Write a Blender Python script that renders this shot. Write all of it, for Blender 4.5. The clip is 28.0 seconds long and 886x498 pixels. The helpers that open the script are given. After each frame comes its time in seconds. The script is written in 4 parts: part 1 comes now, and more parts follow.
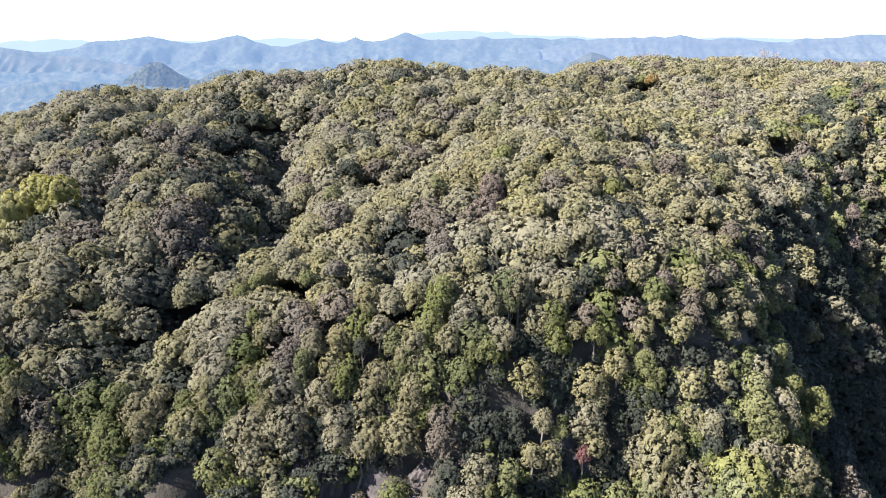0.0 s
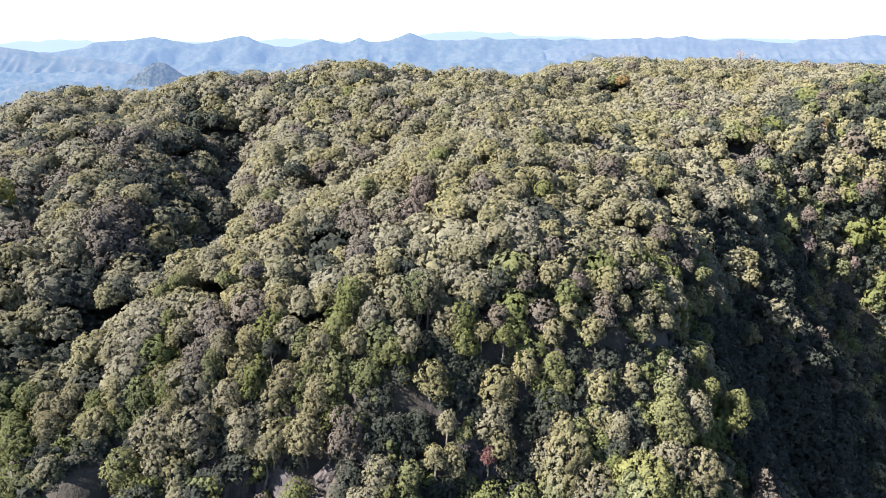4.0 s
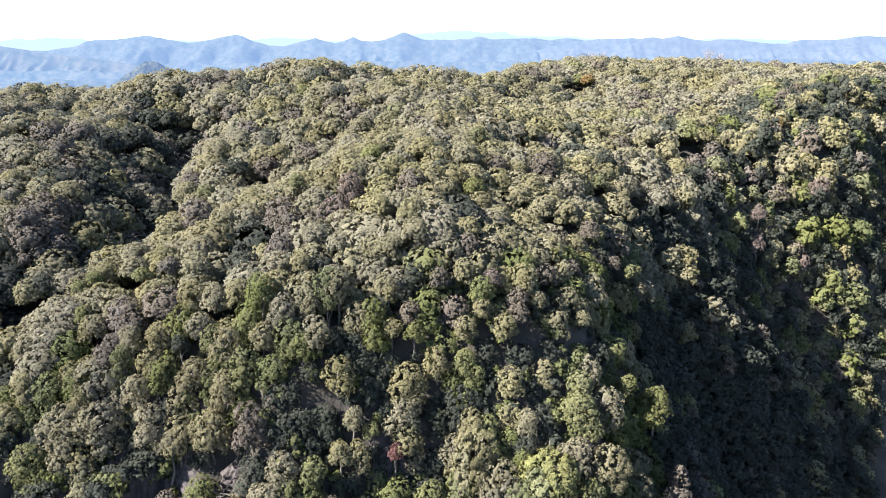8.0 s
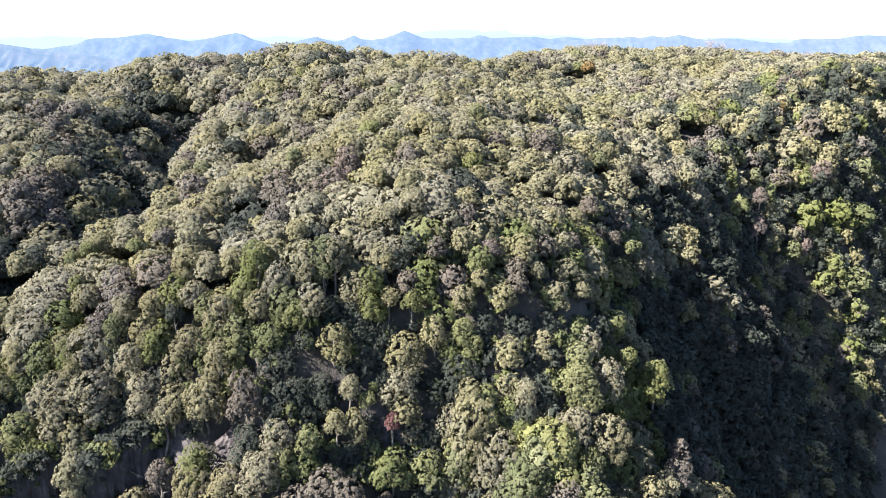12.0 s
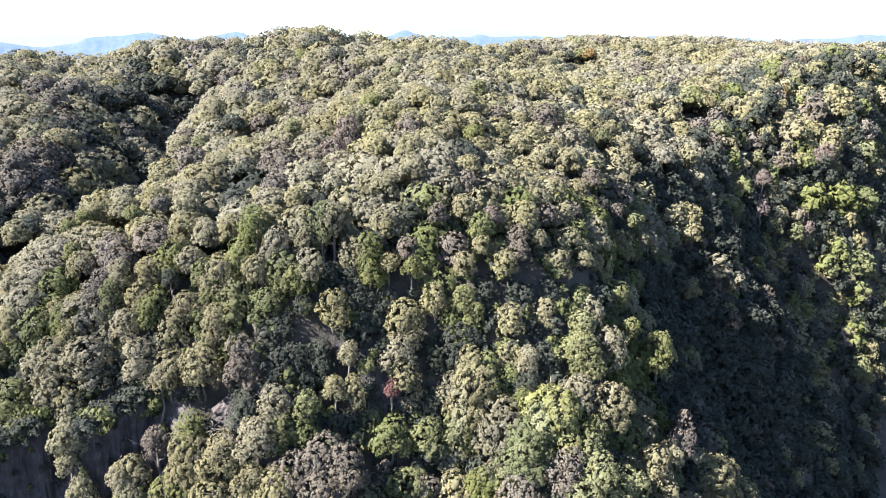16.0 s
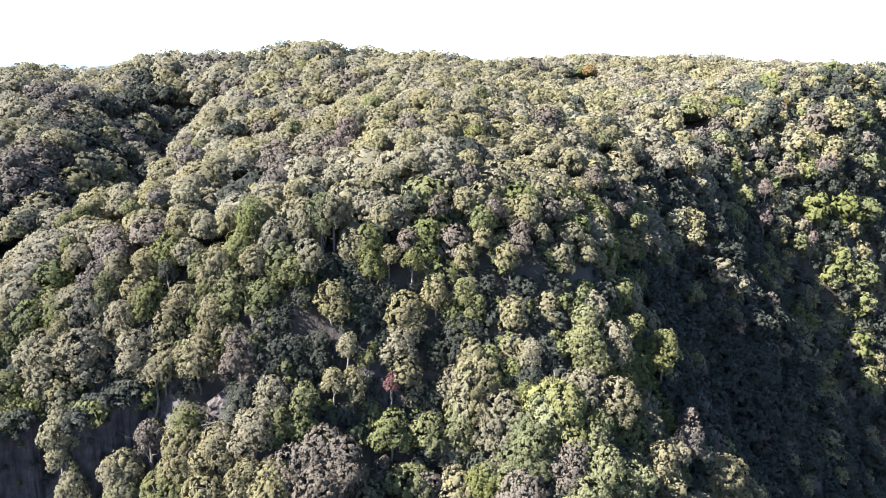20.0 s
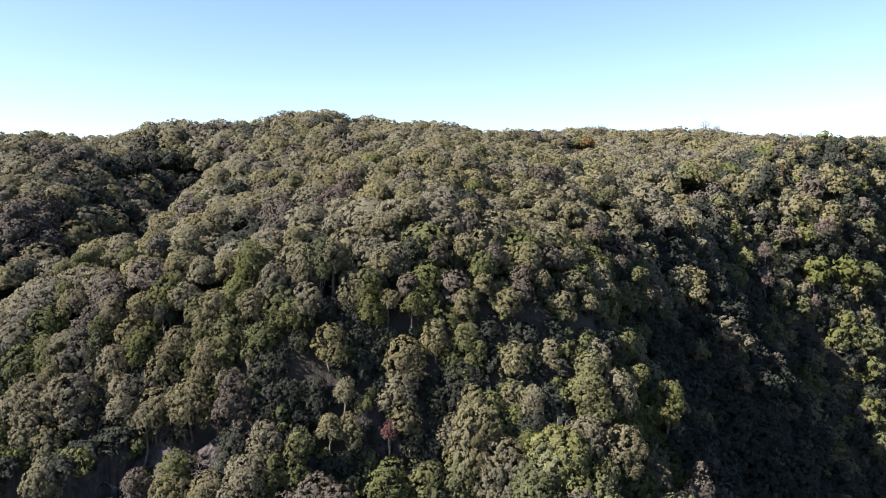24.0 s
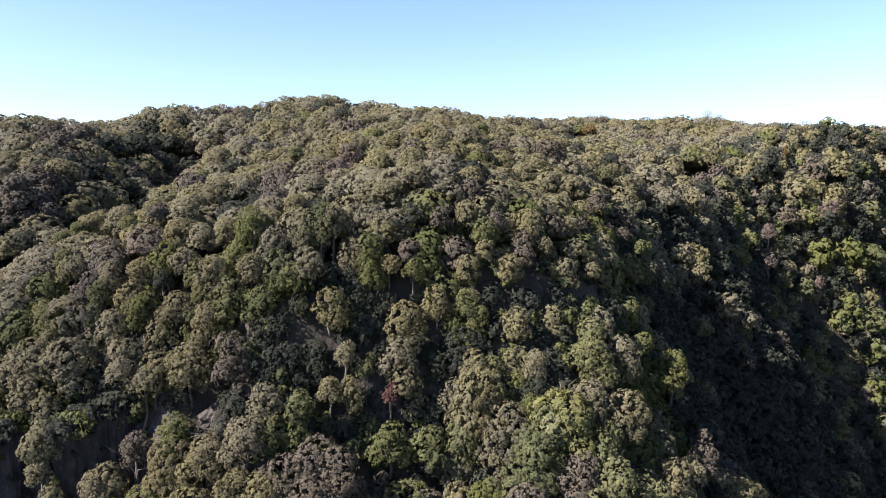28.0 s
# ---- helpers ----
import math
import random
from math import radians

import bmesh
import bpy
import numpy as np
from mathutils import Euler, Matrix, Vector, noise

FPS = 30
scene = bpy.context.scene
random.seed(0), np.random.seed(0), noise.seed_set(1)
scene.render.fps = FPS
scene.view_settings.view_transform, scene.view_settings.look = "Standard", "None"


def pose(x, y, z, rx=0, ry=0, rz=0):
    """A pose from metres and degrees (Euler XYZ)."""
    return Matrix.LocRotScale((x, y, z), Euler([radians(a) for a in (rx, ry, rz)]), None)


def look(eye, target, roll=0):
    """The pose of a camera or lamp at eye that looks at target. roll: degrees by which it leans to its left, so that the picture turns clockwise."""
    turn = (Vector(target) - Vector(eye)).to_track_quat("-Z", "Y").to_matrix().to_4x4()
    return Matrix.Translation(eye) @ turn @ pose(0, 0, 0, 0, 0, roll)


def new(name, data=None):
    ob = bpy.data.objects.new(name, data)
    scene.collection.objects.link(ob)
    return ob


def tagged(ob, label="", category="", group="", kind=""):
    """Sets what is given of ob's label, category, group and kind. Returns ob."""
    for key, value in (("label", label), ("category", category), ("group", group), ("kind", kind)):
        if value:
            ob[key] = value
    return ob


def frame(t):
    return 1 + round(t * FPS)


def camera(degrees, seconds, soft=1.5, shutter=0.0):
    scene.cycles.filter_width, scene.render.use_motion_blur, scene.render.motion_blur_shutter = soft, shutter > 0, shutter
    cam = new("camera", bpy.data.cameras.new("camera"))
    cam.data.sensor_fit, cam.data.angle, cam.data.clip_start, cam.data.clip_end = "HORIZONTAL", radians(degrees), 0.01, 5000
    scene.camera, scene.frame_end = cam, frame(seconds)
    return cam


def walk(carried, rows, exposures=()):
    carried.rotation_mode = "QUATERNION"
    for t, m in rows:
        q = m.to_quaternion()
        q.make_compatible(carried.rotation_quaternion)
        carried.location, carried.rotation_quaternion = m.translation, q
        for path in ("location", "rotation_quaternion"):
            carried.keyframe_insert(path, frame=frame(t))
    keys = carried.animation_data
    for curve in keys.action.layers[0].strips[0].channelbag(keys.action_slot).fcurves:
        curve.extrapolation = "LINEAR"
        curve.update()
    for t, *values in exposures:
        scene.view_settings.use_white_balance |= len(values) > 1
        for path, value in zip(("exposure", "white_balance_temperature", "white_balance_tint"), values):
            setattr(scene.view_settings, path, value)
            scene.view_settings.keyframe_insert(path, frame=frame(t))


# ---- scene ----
cam = camera(63.53, 28.0, soft=1.0)
# seconds; x, y, z in metres; yaw, pitch, roll in degrees
PATH = [
    (0, 0.35, -0.07, 119.72, 0.05, -14.30, -0.29),
    (0.5, 1.42, -0.05, 119.69, 0.13, -14.30, -0.29),
    (1, 3.07, -0.05, 119.71, 0.21, -14.31, -0.30),
    (1.5, 4.84, -0.06, 119.70, 0.28, -14.31, -0.30),
    (2, 7.07, -0.08, 119.72, 0.35, -14.31, -0.30),
    (2.5, 9.44, -0.13, 119.74, 0.42, -14.30, -0.29),
    (3, 11.98, -0.20, 119.85, 0.47, -14.30, -0.27),
    (3.5, 14.59, -0.27, 119.87, 0.50, -14.27, -0.26),
    (5.5, 26.45, -0.23, 120.17, 0.62, -14.25, -0.20),
    (6, 29.06, -0.26, 120.19, 0.53, -14.26, -0.17),
    (6.5, 30.84, -0.30, 120.16, 0.42, -14.27, -0.14),
    (7, 31.93, -0.33, 120.18, 0.32, -14.27, -0.12),
    (7.5, 32.51, -0.33, 119.96, 0.25, -14.29, -0.10),
    (8, 32.60, -0.32, 119.31, 0.23, -14.28, -0.08),
    (8.5, 32.81, -0.30, 118.67, 0.22, -14.26, -0.06),
    (9, 32.91, -0.25, 117.97, 0.22, -14.27, -0.05),
    (9.5, 32.95, -0.20, 117.25, 0.21, -14.30, -0.03),
    (10, 32.98, -0.16, 116.55, 0.22, -14.31, -0.02),
    (10.5, 32.99, -0.13, 115.83, 0.22, -14.31, -0.01),
    (11, 33.00, -0.10, 115.08, 0.24, -14.30, -0.00),
    (11.5, 33.01, -0.06, 114.34, 0.25, -14.32, 0.01),
    (12, 33.01, -0.02, 113.56, 0.25, -14.32, 0.01),
    (12.5, 33.01, 0.02, 112.77, 0.25, -14.32, 0.02),
    (14.5, 32.97, 0.21, 109.65, 0.25, -14.26, 0.06),
    (15, 32.96, 0.26, 108.85, 0.25, -14.26, 0.07),
    (15.5, 32.95, 0.29, 108.06, 0.26, -14.27, 0.08),
    (16, 32.94, 0.31, 107.30, 0.26, -14.31, 0.09),
    (16.5, 32.92, 0.33, 106.48, 0.26, -14.30, 0.09),
    (17, 32.90, 0.35, 105.64, 0.28, -14.26, 0.10),
    (17.5, 32.89, 0.39, 104.83, 0.29, -14.25, 0.10),
    (18, 32.87, 0.43, 104.04, 0.29, -14.24, 0.10),
    (18.5, 32.87, 0.48, 103.28, 0.31, -14.23, 0.11),
    (19, 32.86, 0.54, 102.48, 0.31, -13.62, 0.12),
    (19.5, 32.86, 0.61, 101.65, 0.31, -12.82, 0.13),
    (20, 32.86, 0.67, 100.83, 0.31, -12.03, 0.15),
    (20.5, 32.85, 0.72, 100.00, 0.31, -11.23, 0.17),
    (21, 32.84, 0.77, 99.18, 0.30, -10.44, 0.19),
    (21.5, 32.83, 0.81, 98.40, 0.30, -9.58, 0.21),
    (22, 32.82, 0.84, 97.62, 0.29, -7.86, 0.23),
    (22.5, 32.81, 0.84, 96.84, 0.28, -6.08, 0.25),
    (22.8, 32.81, 0.82, 96.38, 0.29, -5.62, 0.25),
    (24.5, 32.95, 0.56, 93.82, 0.37, -5.51, 0.22),
    (25, 32.91, 0.63, 93.04, 0.36, -5.51, 0.22),
    (25.5, 32.89, 0.71, 92.24, 0.36, -5.51, 0.22),
    (26, 32.90, 0.79, 91.47, 0.39, -5.51, 0.21),
    (26.5, 32.91, 0.88, 90.74, 0.40, -5.50, 0.20),
    (27, 32.92, 0.95, 89.99, 0.42, -5.51, 0.18),
    (27.5, 32.93, 1.00, 89.25, 0.43, -5.46, 0.18),
    (28, 32.95, 0.98, 88.69, 0.48, -5.52, 0.17),
]


def aim(x, y, z, yaw, pitch, roll):
    """The camera's pose from its place, its turn to the left, its tilt and its lean."""
    return Matrix.Translation((x, y, z)) @ pose(0, 0, 0, 0, 0, yaw) @ pose(0, 0, 0, 90 + pitch) @ pose(0, 0, 0, 0, 0, roll)


walk(cam, [(t, aim(*row)) for t, *row in PATH],
     exposures=[(0, 2.92, 5900, 13), (8, 3.09, 5840, 13), (14, 3.34, 5760, 13), (18.5, 3.50, 5700, 15), (20.6, 3.28, 5760, 15), (22.7, 2.28, 6040, 16), (28, 2.34, 6040, 16)])

# ---- light ----
SUN_FROM = Vector((-0.722, -0.255, 0.643)).normalized()
world = bpy.data.worlds.new("sky")
scene.world = world
world.use_nodes = True
wn = world.node_tree
wn.nodes.clear()
sky = wn.nodes.new("ShaderNodeTexSky")
sky.sky_type = "NISHITA"
sky.sun_disc = False
sky.sun_elevation = math.asin(SUN_FROM.z)
sky.sun_rotation = math.atan2(SUN_FROM.x, SUN_FROM.y)
sky.altitude = 1500
sky.air_density = 1.0
sky.dust_density = 1.9
sky.ozone_density = 1.5
wbg = wn.nodes.new("ShaderNodeBackground")
wbg.inputs["Strength"].default_value = 0.050
wout = wn.nodes.new("ShaderNodeOutputWorld")
wn.links.new(sky.outputs[0], wbg.inputs[0])
wn.links.new(wbg.outputs[0], wout.inputs[0])

sun_data = bpy.data.lights.new("sun", "SUN")
sun_data.energy = 4.75
sun_data.angle = radians(0.53)
sun_data.color = (1.0, 0.90, 0.76)
sun_lamp = new("sun", sun_data)
sun_lamp.matrix_world = look(SUN_FROM * 500, (0, 0, 0))


# ---- materials ----
def node_tree(name):
    mat = bpy.data.materials.new(name)
    mat.use_nodes = True
    mat.node_tree.nodes.clear()
    return mat, mat.node_tree.nodes, mat.node_tree.links


def ramp(nodes, stops):
    r = nodes.new("ShaderNodeValToRGB")
    while len(r.color_ramp.elements) < len(stops):
        r.color_ramp.elements.new(0.5)
    for e, (p, c) in zip(r.color_ramp.elements, stops):
        e.position, e.color = p, (*c, 1)
    return r


def noise_node(nodes, links, scale, detail=3.0, rough=0.55):
    co = nodes.new("ShaderNodeNewGeometry")
    n = nodes.new("ShaderNodeTexNoise")
    n.inputs["Scale"].default_value = scale
    n.inputs["Detail"].default_value = detail
    n.inputs["Roughness"].default_value = rough
    links.new(co.outputs["Position"], n.inputs["Vector"])
    return n


def foliage(name, dark, mid, light, gloss=0.10, through_leaf=0.37):
    """Leaves: tone differs a little from spray to spray, more from tree to tree and in patches over the wood."""
    mat, nodes, links = node_tree(name)
    geo = nodes.new("ShaderNodeNewGeometry")
    info = nodes.new("ShaderNodeObjectInfo")
    patch = noise_node(nodes, links, 0.035, 3.0)
    fine = noise_node(nodes, links, 1.1, 4.0, 0.65)
    flat = nodes.new("ShaderNodeVectorMath"); flat.operation = "MULTIPLY"
    flat.inputs[1].default_value = (1.0, 1.0, 0.25)
    links.new(geo.outputs["Position"], flat.inputs[0])
    tree = nodes.new("ShaderNodeTexVoronoi")
    tree.inputs["Scale"].default_value = 0.115
    links.new(flat.outputs[0], tree.inputs["Vector"])
    tone = nodes.new("ShaderNodeSeparateColor")
    links.new(tree.outputs["Color"], tone.inputs[0])
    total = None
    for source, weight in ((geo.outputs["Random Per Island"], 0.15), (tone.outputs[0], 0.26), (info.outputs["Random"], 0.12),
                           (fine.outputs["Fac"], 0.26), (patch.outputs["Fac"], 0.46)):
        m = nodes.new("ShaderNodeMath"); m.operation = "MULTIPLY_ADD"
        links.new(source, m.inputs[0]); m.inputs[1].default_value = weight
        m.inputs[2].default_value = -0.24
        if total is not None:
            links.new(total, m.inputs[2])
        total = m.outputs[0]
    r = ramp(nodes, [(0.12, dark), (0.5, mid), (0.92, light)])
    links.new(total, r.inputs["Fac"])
    # some trees lean to yellow, some to grey-blue
    hue = nodes.new("ShaderNodeHueSaturation")
    h = nodes.new("ShaderNodeMapRange"); h.inputs[3].default_value = 0.495; h.inputs[4].default_value = 0.507
    links.new(tone.outputs[1], h.inputs[0]); links.new(h.outputs[0], hue.inputs["Hue"])
    k = nodes.new("ShaderNodeMapRange"); k.inputs[3].default_value = 0.84; k.inputs[4].default_value = 1.14
    links.new(tone.outputs[2], k.inputs[0]); links.new(k.outputs[0], hue.inputs["Saturation"])
    links.new(r.outputs["Color"], hue.inputs["Color"])
    # tone differs at random from tuft to tuft
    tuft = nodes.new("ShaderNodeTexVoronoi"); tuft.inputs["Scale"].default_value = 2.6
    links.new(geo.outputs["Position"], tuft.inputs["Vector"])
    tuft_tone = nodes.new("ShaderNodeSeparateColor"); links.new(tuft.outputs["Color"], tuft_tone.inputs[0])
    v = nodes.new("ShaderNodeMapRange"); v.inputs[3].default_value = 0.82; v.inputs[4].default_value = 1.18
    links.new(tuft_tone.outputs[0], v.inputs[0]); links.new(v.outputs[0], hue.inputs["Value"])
    p = nodes.new("ShaderNodeBsdfPrincipled")
    links.new(hue.outputs["Color"], p.inputs["Base Color"])
    p.inputs["Roughness"].default_value = 0.65
    p.inputs["Diffuse Roughness"].default_value = 1.0
    p.inputs["Specular IOR Level"].default_value = gloss
    grain = noise_node(nodes, links, 7.0, 3.0, 0.7)
    bump = nodes.new("ShaderNodeBump"); bump.inputs["Strength"].default_value = 0.6; bump.inputs["Distance"].default_value = 0.3
    links.new(grain.outputs["Fac"], bump.inputs["Height"]); links.new(bump.outputs[0], p.inputs["Normal"])
    t = nodes.new("ShaderNodeBsdfTranslucent")
    links.new(hue.outputs["Color"], t.inputs["Color"])
    mix = nodes.new("ShaderNodeMixShader"); mix.inputs[0].default_value = through_leaf
    links.new(p.outputs[0], mix.inputs[1]); links.new(t.outputs[0], mix.inputs[2])
    out = nodes.new("ShaderNodeOutputMaterial")
    links.new(mix.outputs[0], out.inputs["Surface"])
    return mat


def rough_stuff(name, stops, scale, bump=0.4, rough=0.9, detail=6.0):
    mat, nodes, links = node_tree(name)
    big = noise_node(nodes, links, scale, detail, 0.65)
    small = noise_node(nodes, links, scale * 9, 4.0)
    m = nodes.new("ShaderNodeMath"); m.operation = "MULTIPLY_ADD"
    links.new(small.outputs["Fac"], m.inputs[0]); m.inputs[1].default_value = 0.35
    k = nodes.new("ShaderNodeMath"); k.operation = "MULTIPLY_ADD"
    links.new(big.outputs["Fac"], k.inputs[0]); k.inputs[1].default_value = 0.9; k.inputs[2].default_value = -0.12
    links.new(k.outputs[0], m.inputs[2])
    r = ramp(nodes, stops)
    links.new(m.outputs[0], r.inputs["Fac"])
    p = nodes.new("ShaderNodeBsdfPrincipled")
    p.inputs["Roughness"].default_value = rough
    links.new(r.outputs["Color"], p.inputs["Base Color"])
    bm = nodes.new("ShaderNodeBump"); bm.inputs["Strength"].default_value = bump; bm.inputs["Distance"].default_value = 0.3
    links.new(m.outputs[0], bm.inputs["Height"]); links.new(bm.outputs[0], p.inputs["Normal"])
    out = nodes.new("ShaderNodeOutputMaterial")
    links.new(p.outputs[0], out.inputs["Surface"])
    return mat


def painted_haze(name, dark, light, haze, amount, scale):
    """A far wooded range, with the haze of distance painted in as an even glow."""
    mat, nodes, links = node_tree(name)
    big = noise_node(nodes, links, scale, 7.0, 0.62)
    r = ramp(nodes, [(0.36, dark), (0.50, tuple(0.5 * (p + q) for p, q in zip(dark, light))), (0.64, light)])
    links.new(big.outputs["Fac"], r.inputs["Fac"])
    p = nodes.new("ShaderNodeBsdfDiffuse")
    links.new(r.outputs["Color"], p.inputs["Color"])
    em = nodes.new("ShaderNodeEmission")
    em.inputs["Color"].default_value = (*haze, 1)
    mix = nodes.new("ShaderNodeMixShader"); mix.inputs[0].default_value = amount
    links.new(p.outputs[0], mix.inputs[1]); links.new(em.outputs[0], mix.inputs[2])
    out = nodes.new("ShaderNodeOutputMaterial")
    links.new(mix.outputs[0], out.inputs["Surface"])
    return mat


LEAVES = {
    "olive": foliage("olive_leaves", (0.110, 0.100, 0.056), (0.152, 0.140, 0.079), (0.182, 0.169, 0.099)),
    # dark green trees, toned bluish and near black to carry gully shade too
    "dark": foliage("dark_and_shade_leaves", (0.027, 0.031, 0.024), (0.044, 0.049, 0.037), (0.070, 0.075, 0.056)),
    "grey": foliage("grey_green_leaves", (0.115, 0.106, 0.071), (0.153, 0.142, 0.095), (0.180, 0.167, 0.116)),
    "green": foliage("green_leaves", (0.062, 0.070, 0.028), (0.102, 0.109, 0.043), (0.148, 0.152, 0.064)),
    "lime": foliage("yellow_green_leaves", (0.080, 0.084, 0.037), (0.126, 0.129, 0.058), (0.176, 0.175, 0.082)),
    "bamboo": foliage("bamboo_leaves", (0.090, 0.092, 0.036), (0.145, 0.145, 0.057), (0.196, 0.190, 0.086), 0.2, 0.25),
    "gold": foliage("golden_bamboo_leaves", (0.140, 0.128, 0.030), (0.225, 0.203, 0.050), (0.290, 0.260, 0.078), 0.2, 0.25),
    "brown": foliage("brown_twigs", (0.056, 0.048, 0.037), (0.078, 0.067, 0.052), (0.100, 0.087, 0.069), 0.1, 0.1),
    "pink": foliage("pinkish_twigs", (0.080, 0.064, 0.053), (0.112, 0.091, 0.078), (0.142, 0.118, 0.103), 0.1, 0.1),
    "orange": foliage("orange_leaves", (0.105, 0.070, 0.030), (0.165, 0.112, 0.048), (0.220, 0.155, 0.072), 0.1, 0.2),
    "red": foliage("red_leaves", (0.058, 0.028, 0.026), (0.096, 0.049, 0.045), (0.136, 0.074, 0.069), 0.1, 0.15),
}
BARK = rough_stuff("grey_bark", [(0.3, (0.035, 0.03, 0.024)), (0.7, (0.11, 0.098, 0.082))], 1.5)
PALE_BARK = rough_stuff("bleached_wood", [(0.3, (0.065, 0.058, 0.05)), (0.7, (0.13, 0.118, 0.104))], 1.5)
def hill_ground():
    """Leaf litter and soil, with bare earth and stone where it is too steep to hold them."""
    mat, nodes, links = node_tree("leaf_litter_and_stone")
    big, small = noise_node(nodes, links, 0.15, 6.0, 0.65), noise_node(nodes, links, 1.3, 5.0, 0.6)
    # both ramps toned down, some tree shade put into litter and stone colour
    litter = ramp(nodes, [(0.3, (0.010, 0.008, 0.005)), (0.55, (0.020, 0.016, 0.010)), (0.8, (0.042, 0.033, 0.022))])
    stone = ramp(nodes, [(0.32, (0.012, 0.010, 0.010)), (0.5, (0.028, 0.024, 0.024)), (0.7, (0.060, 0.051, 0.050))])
    links.new(big.outputs["Fac"], litter.inputs["Fac"]); links.new(small.outputs["Fac"], stone.inputs["Fac"])
    geo = nodes.new("ShaderNodeNewGeometry")
    sep = nodes.new("ShaderNodeSeparateXYZ"); links.new(geo.outputs["Normal"], sep.inputs[0])
    steep = nodes.new("ShaderNodeMapRange")
    links.new(sep.outputs["Z"], steep.inputs["Value"])
    for key, v in (("From Min", 0.42), ("From Max", 0.3), ("To Min", 0.0), ("To Max", 1.0)):
        steep.inputs[key].default_value = v
    mix = nodes.new("ShaderNodeMix"); mix.data_type = "RGBA"
    links.new(steep.outputs[0], mix.inputs["Factor"])
    links.new(litter.outputs["Color"], mix.inputs["A"]); links.new(stone.outputs["Color"], mix.inputs["B"])
    p = nodes.new("ShaderNodeBsdfPrincipled"); p.inputs["Roughness"].default_value = 0.95
    links.new(mix.outputs["Result"], p.inputs["Base Color"])
    bump = nodes.new("ShaderNodeBump"); bump.inputs["Strength"].default_value = 0.7; bump.inputs["Distance"].default_value = 0.4
    links.new(small.outputs["Fac"], bump.inputs["Height"]); links.new(bump.outputs[0], p.inputs["Normal"])
    out = nodes.new("ShaderNodeOutputMaterial"); links.new(p.outputs[0], out.inputs["Surface"])
    return mat


# near-black tones: much of the cliff's shade is put into its colour
SHADE_ROCK = rough_stuff("shade_toned_rock", [(0.3, (0.008, 0.007, 0.007)), (0.5, (0.020, 0.017, 0.018)), (0.75, (0.050, 0.043, 0.044))], 0.6, 0.9)
GROUND = hill_ground()
ROCK = rough_stuff("grey_limestone", [(0.3, (0.018, 0.014, 0.014)), (0.5, (0.036, 0.029, 0.027)), (0.75, (0.062, 0.051, 0.046))], 1.4, 1.0)


# ---- landform ----
def soft(v, w):
    return w * np.logaddexp(0, v / w)


# knolls and hollows of the wood's roof: x, y, reach, height
KNOLLS = [
          (180, 270, 20, 7.0), (120, 200, 30, -7.3), (60, 120, 20, 5.3), (-20, 220, 30, -7.4), (-30, 110, 14, -4.8),
          (-100, 190, 30, 5.9), (30, 100, 10, -7.3), (140, 220, 10, -6.8), (90, 180, 10, -7.4), (10, 120, 10, 4.3),
          (90, 340, 14, -4.1), (60, 100, 10, 4.4), (220, 350, 50, 4.6), (190, 260, 20, 6.2), (-60, 120, 10, -5.5), (30, 170, 20, 3.4),
          (170, 210, 10, -4.0), (-10, 100, 10, -4.9), (-30, 310, 30, 4.0), (-70, 250, 10, -5.4), (190, 280, 10, 5.3),
          (160, 250, 10, 5.0), (-110, 230, 10, 4.6), (-60, 170, 10, 4.5)]
SMALL_KNOLLS = [
          (70, 113, 6, 4.0), (79, 116, 5, 4.0), (86, 120, 5, 3.0),
          (-30, 180, 20, -4.6), (70, 200, 14, 4.2), (90, 300, 50, -3.4), (190, 270, 14, 6.7), (-50, 100, 10, 4.6),
          (-10, 120, 10, 3.6), (90, 170, 10, -5.4), (120, 220, 10, -5.1), (-120, 310, 50, 3.4), (30, 330, 20, 3.6),
          (-80, 140, 10, 3.0), (50, 160, 10, -2.9), (-20, 100, 10, -5.6), (50, 100, 10, 3.9), (30, 140, 10, 2.3), (160, 400, 30, 2.7),
          (190, 270, 20, 7.1), (30, 110, 10, -2.9), (-50, 200, 10, -2.7), (90, 340, 10, -4.1), (170, 240, 10, 3.8),
          (150, 210, 14, -4.4)]
# lifts and dips along the skyline
CREST_KNOLLS = [
          (-170, 292, 20, -3.0), (-140, 292, 18, 6.0), (-112, 290, 16, -3.2), (-85, 296, 16, 5.8), (-60, 296, 16, 0.9),
          (-35, 296, 18, 3.2), (20, 290, 16, -5.2), (45, 285, 16, -0.8), (70, 300, 16, -5.5), (85, 430, 18, -4.0),
          (115, 425, 18, 1.1), (145, 415, 18, -2.9), (175, 402, 18, 2.2), (205, 390, 18, -2.3), (235, 395, 20, 1.4),
          (265, 410, 22, -2.1), (300, 420, 25, 0.7),
          (-115, 255, 11, -1.0), (-109, 287, 11, -1.6), (-118, 312, 11, 0.4), (-104, 300, 11, -0.7), (-87, 277, 11, -1.1), (-91, 302, 11, -1.1),
          (-78, 296, 11, -0.9), (-67, 297, 11, -0.7), (-44, 296, 11, -1.7), (-112, 244, 10, 4.0)]
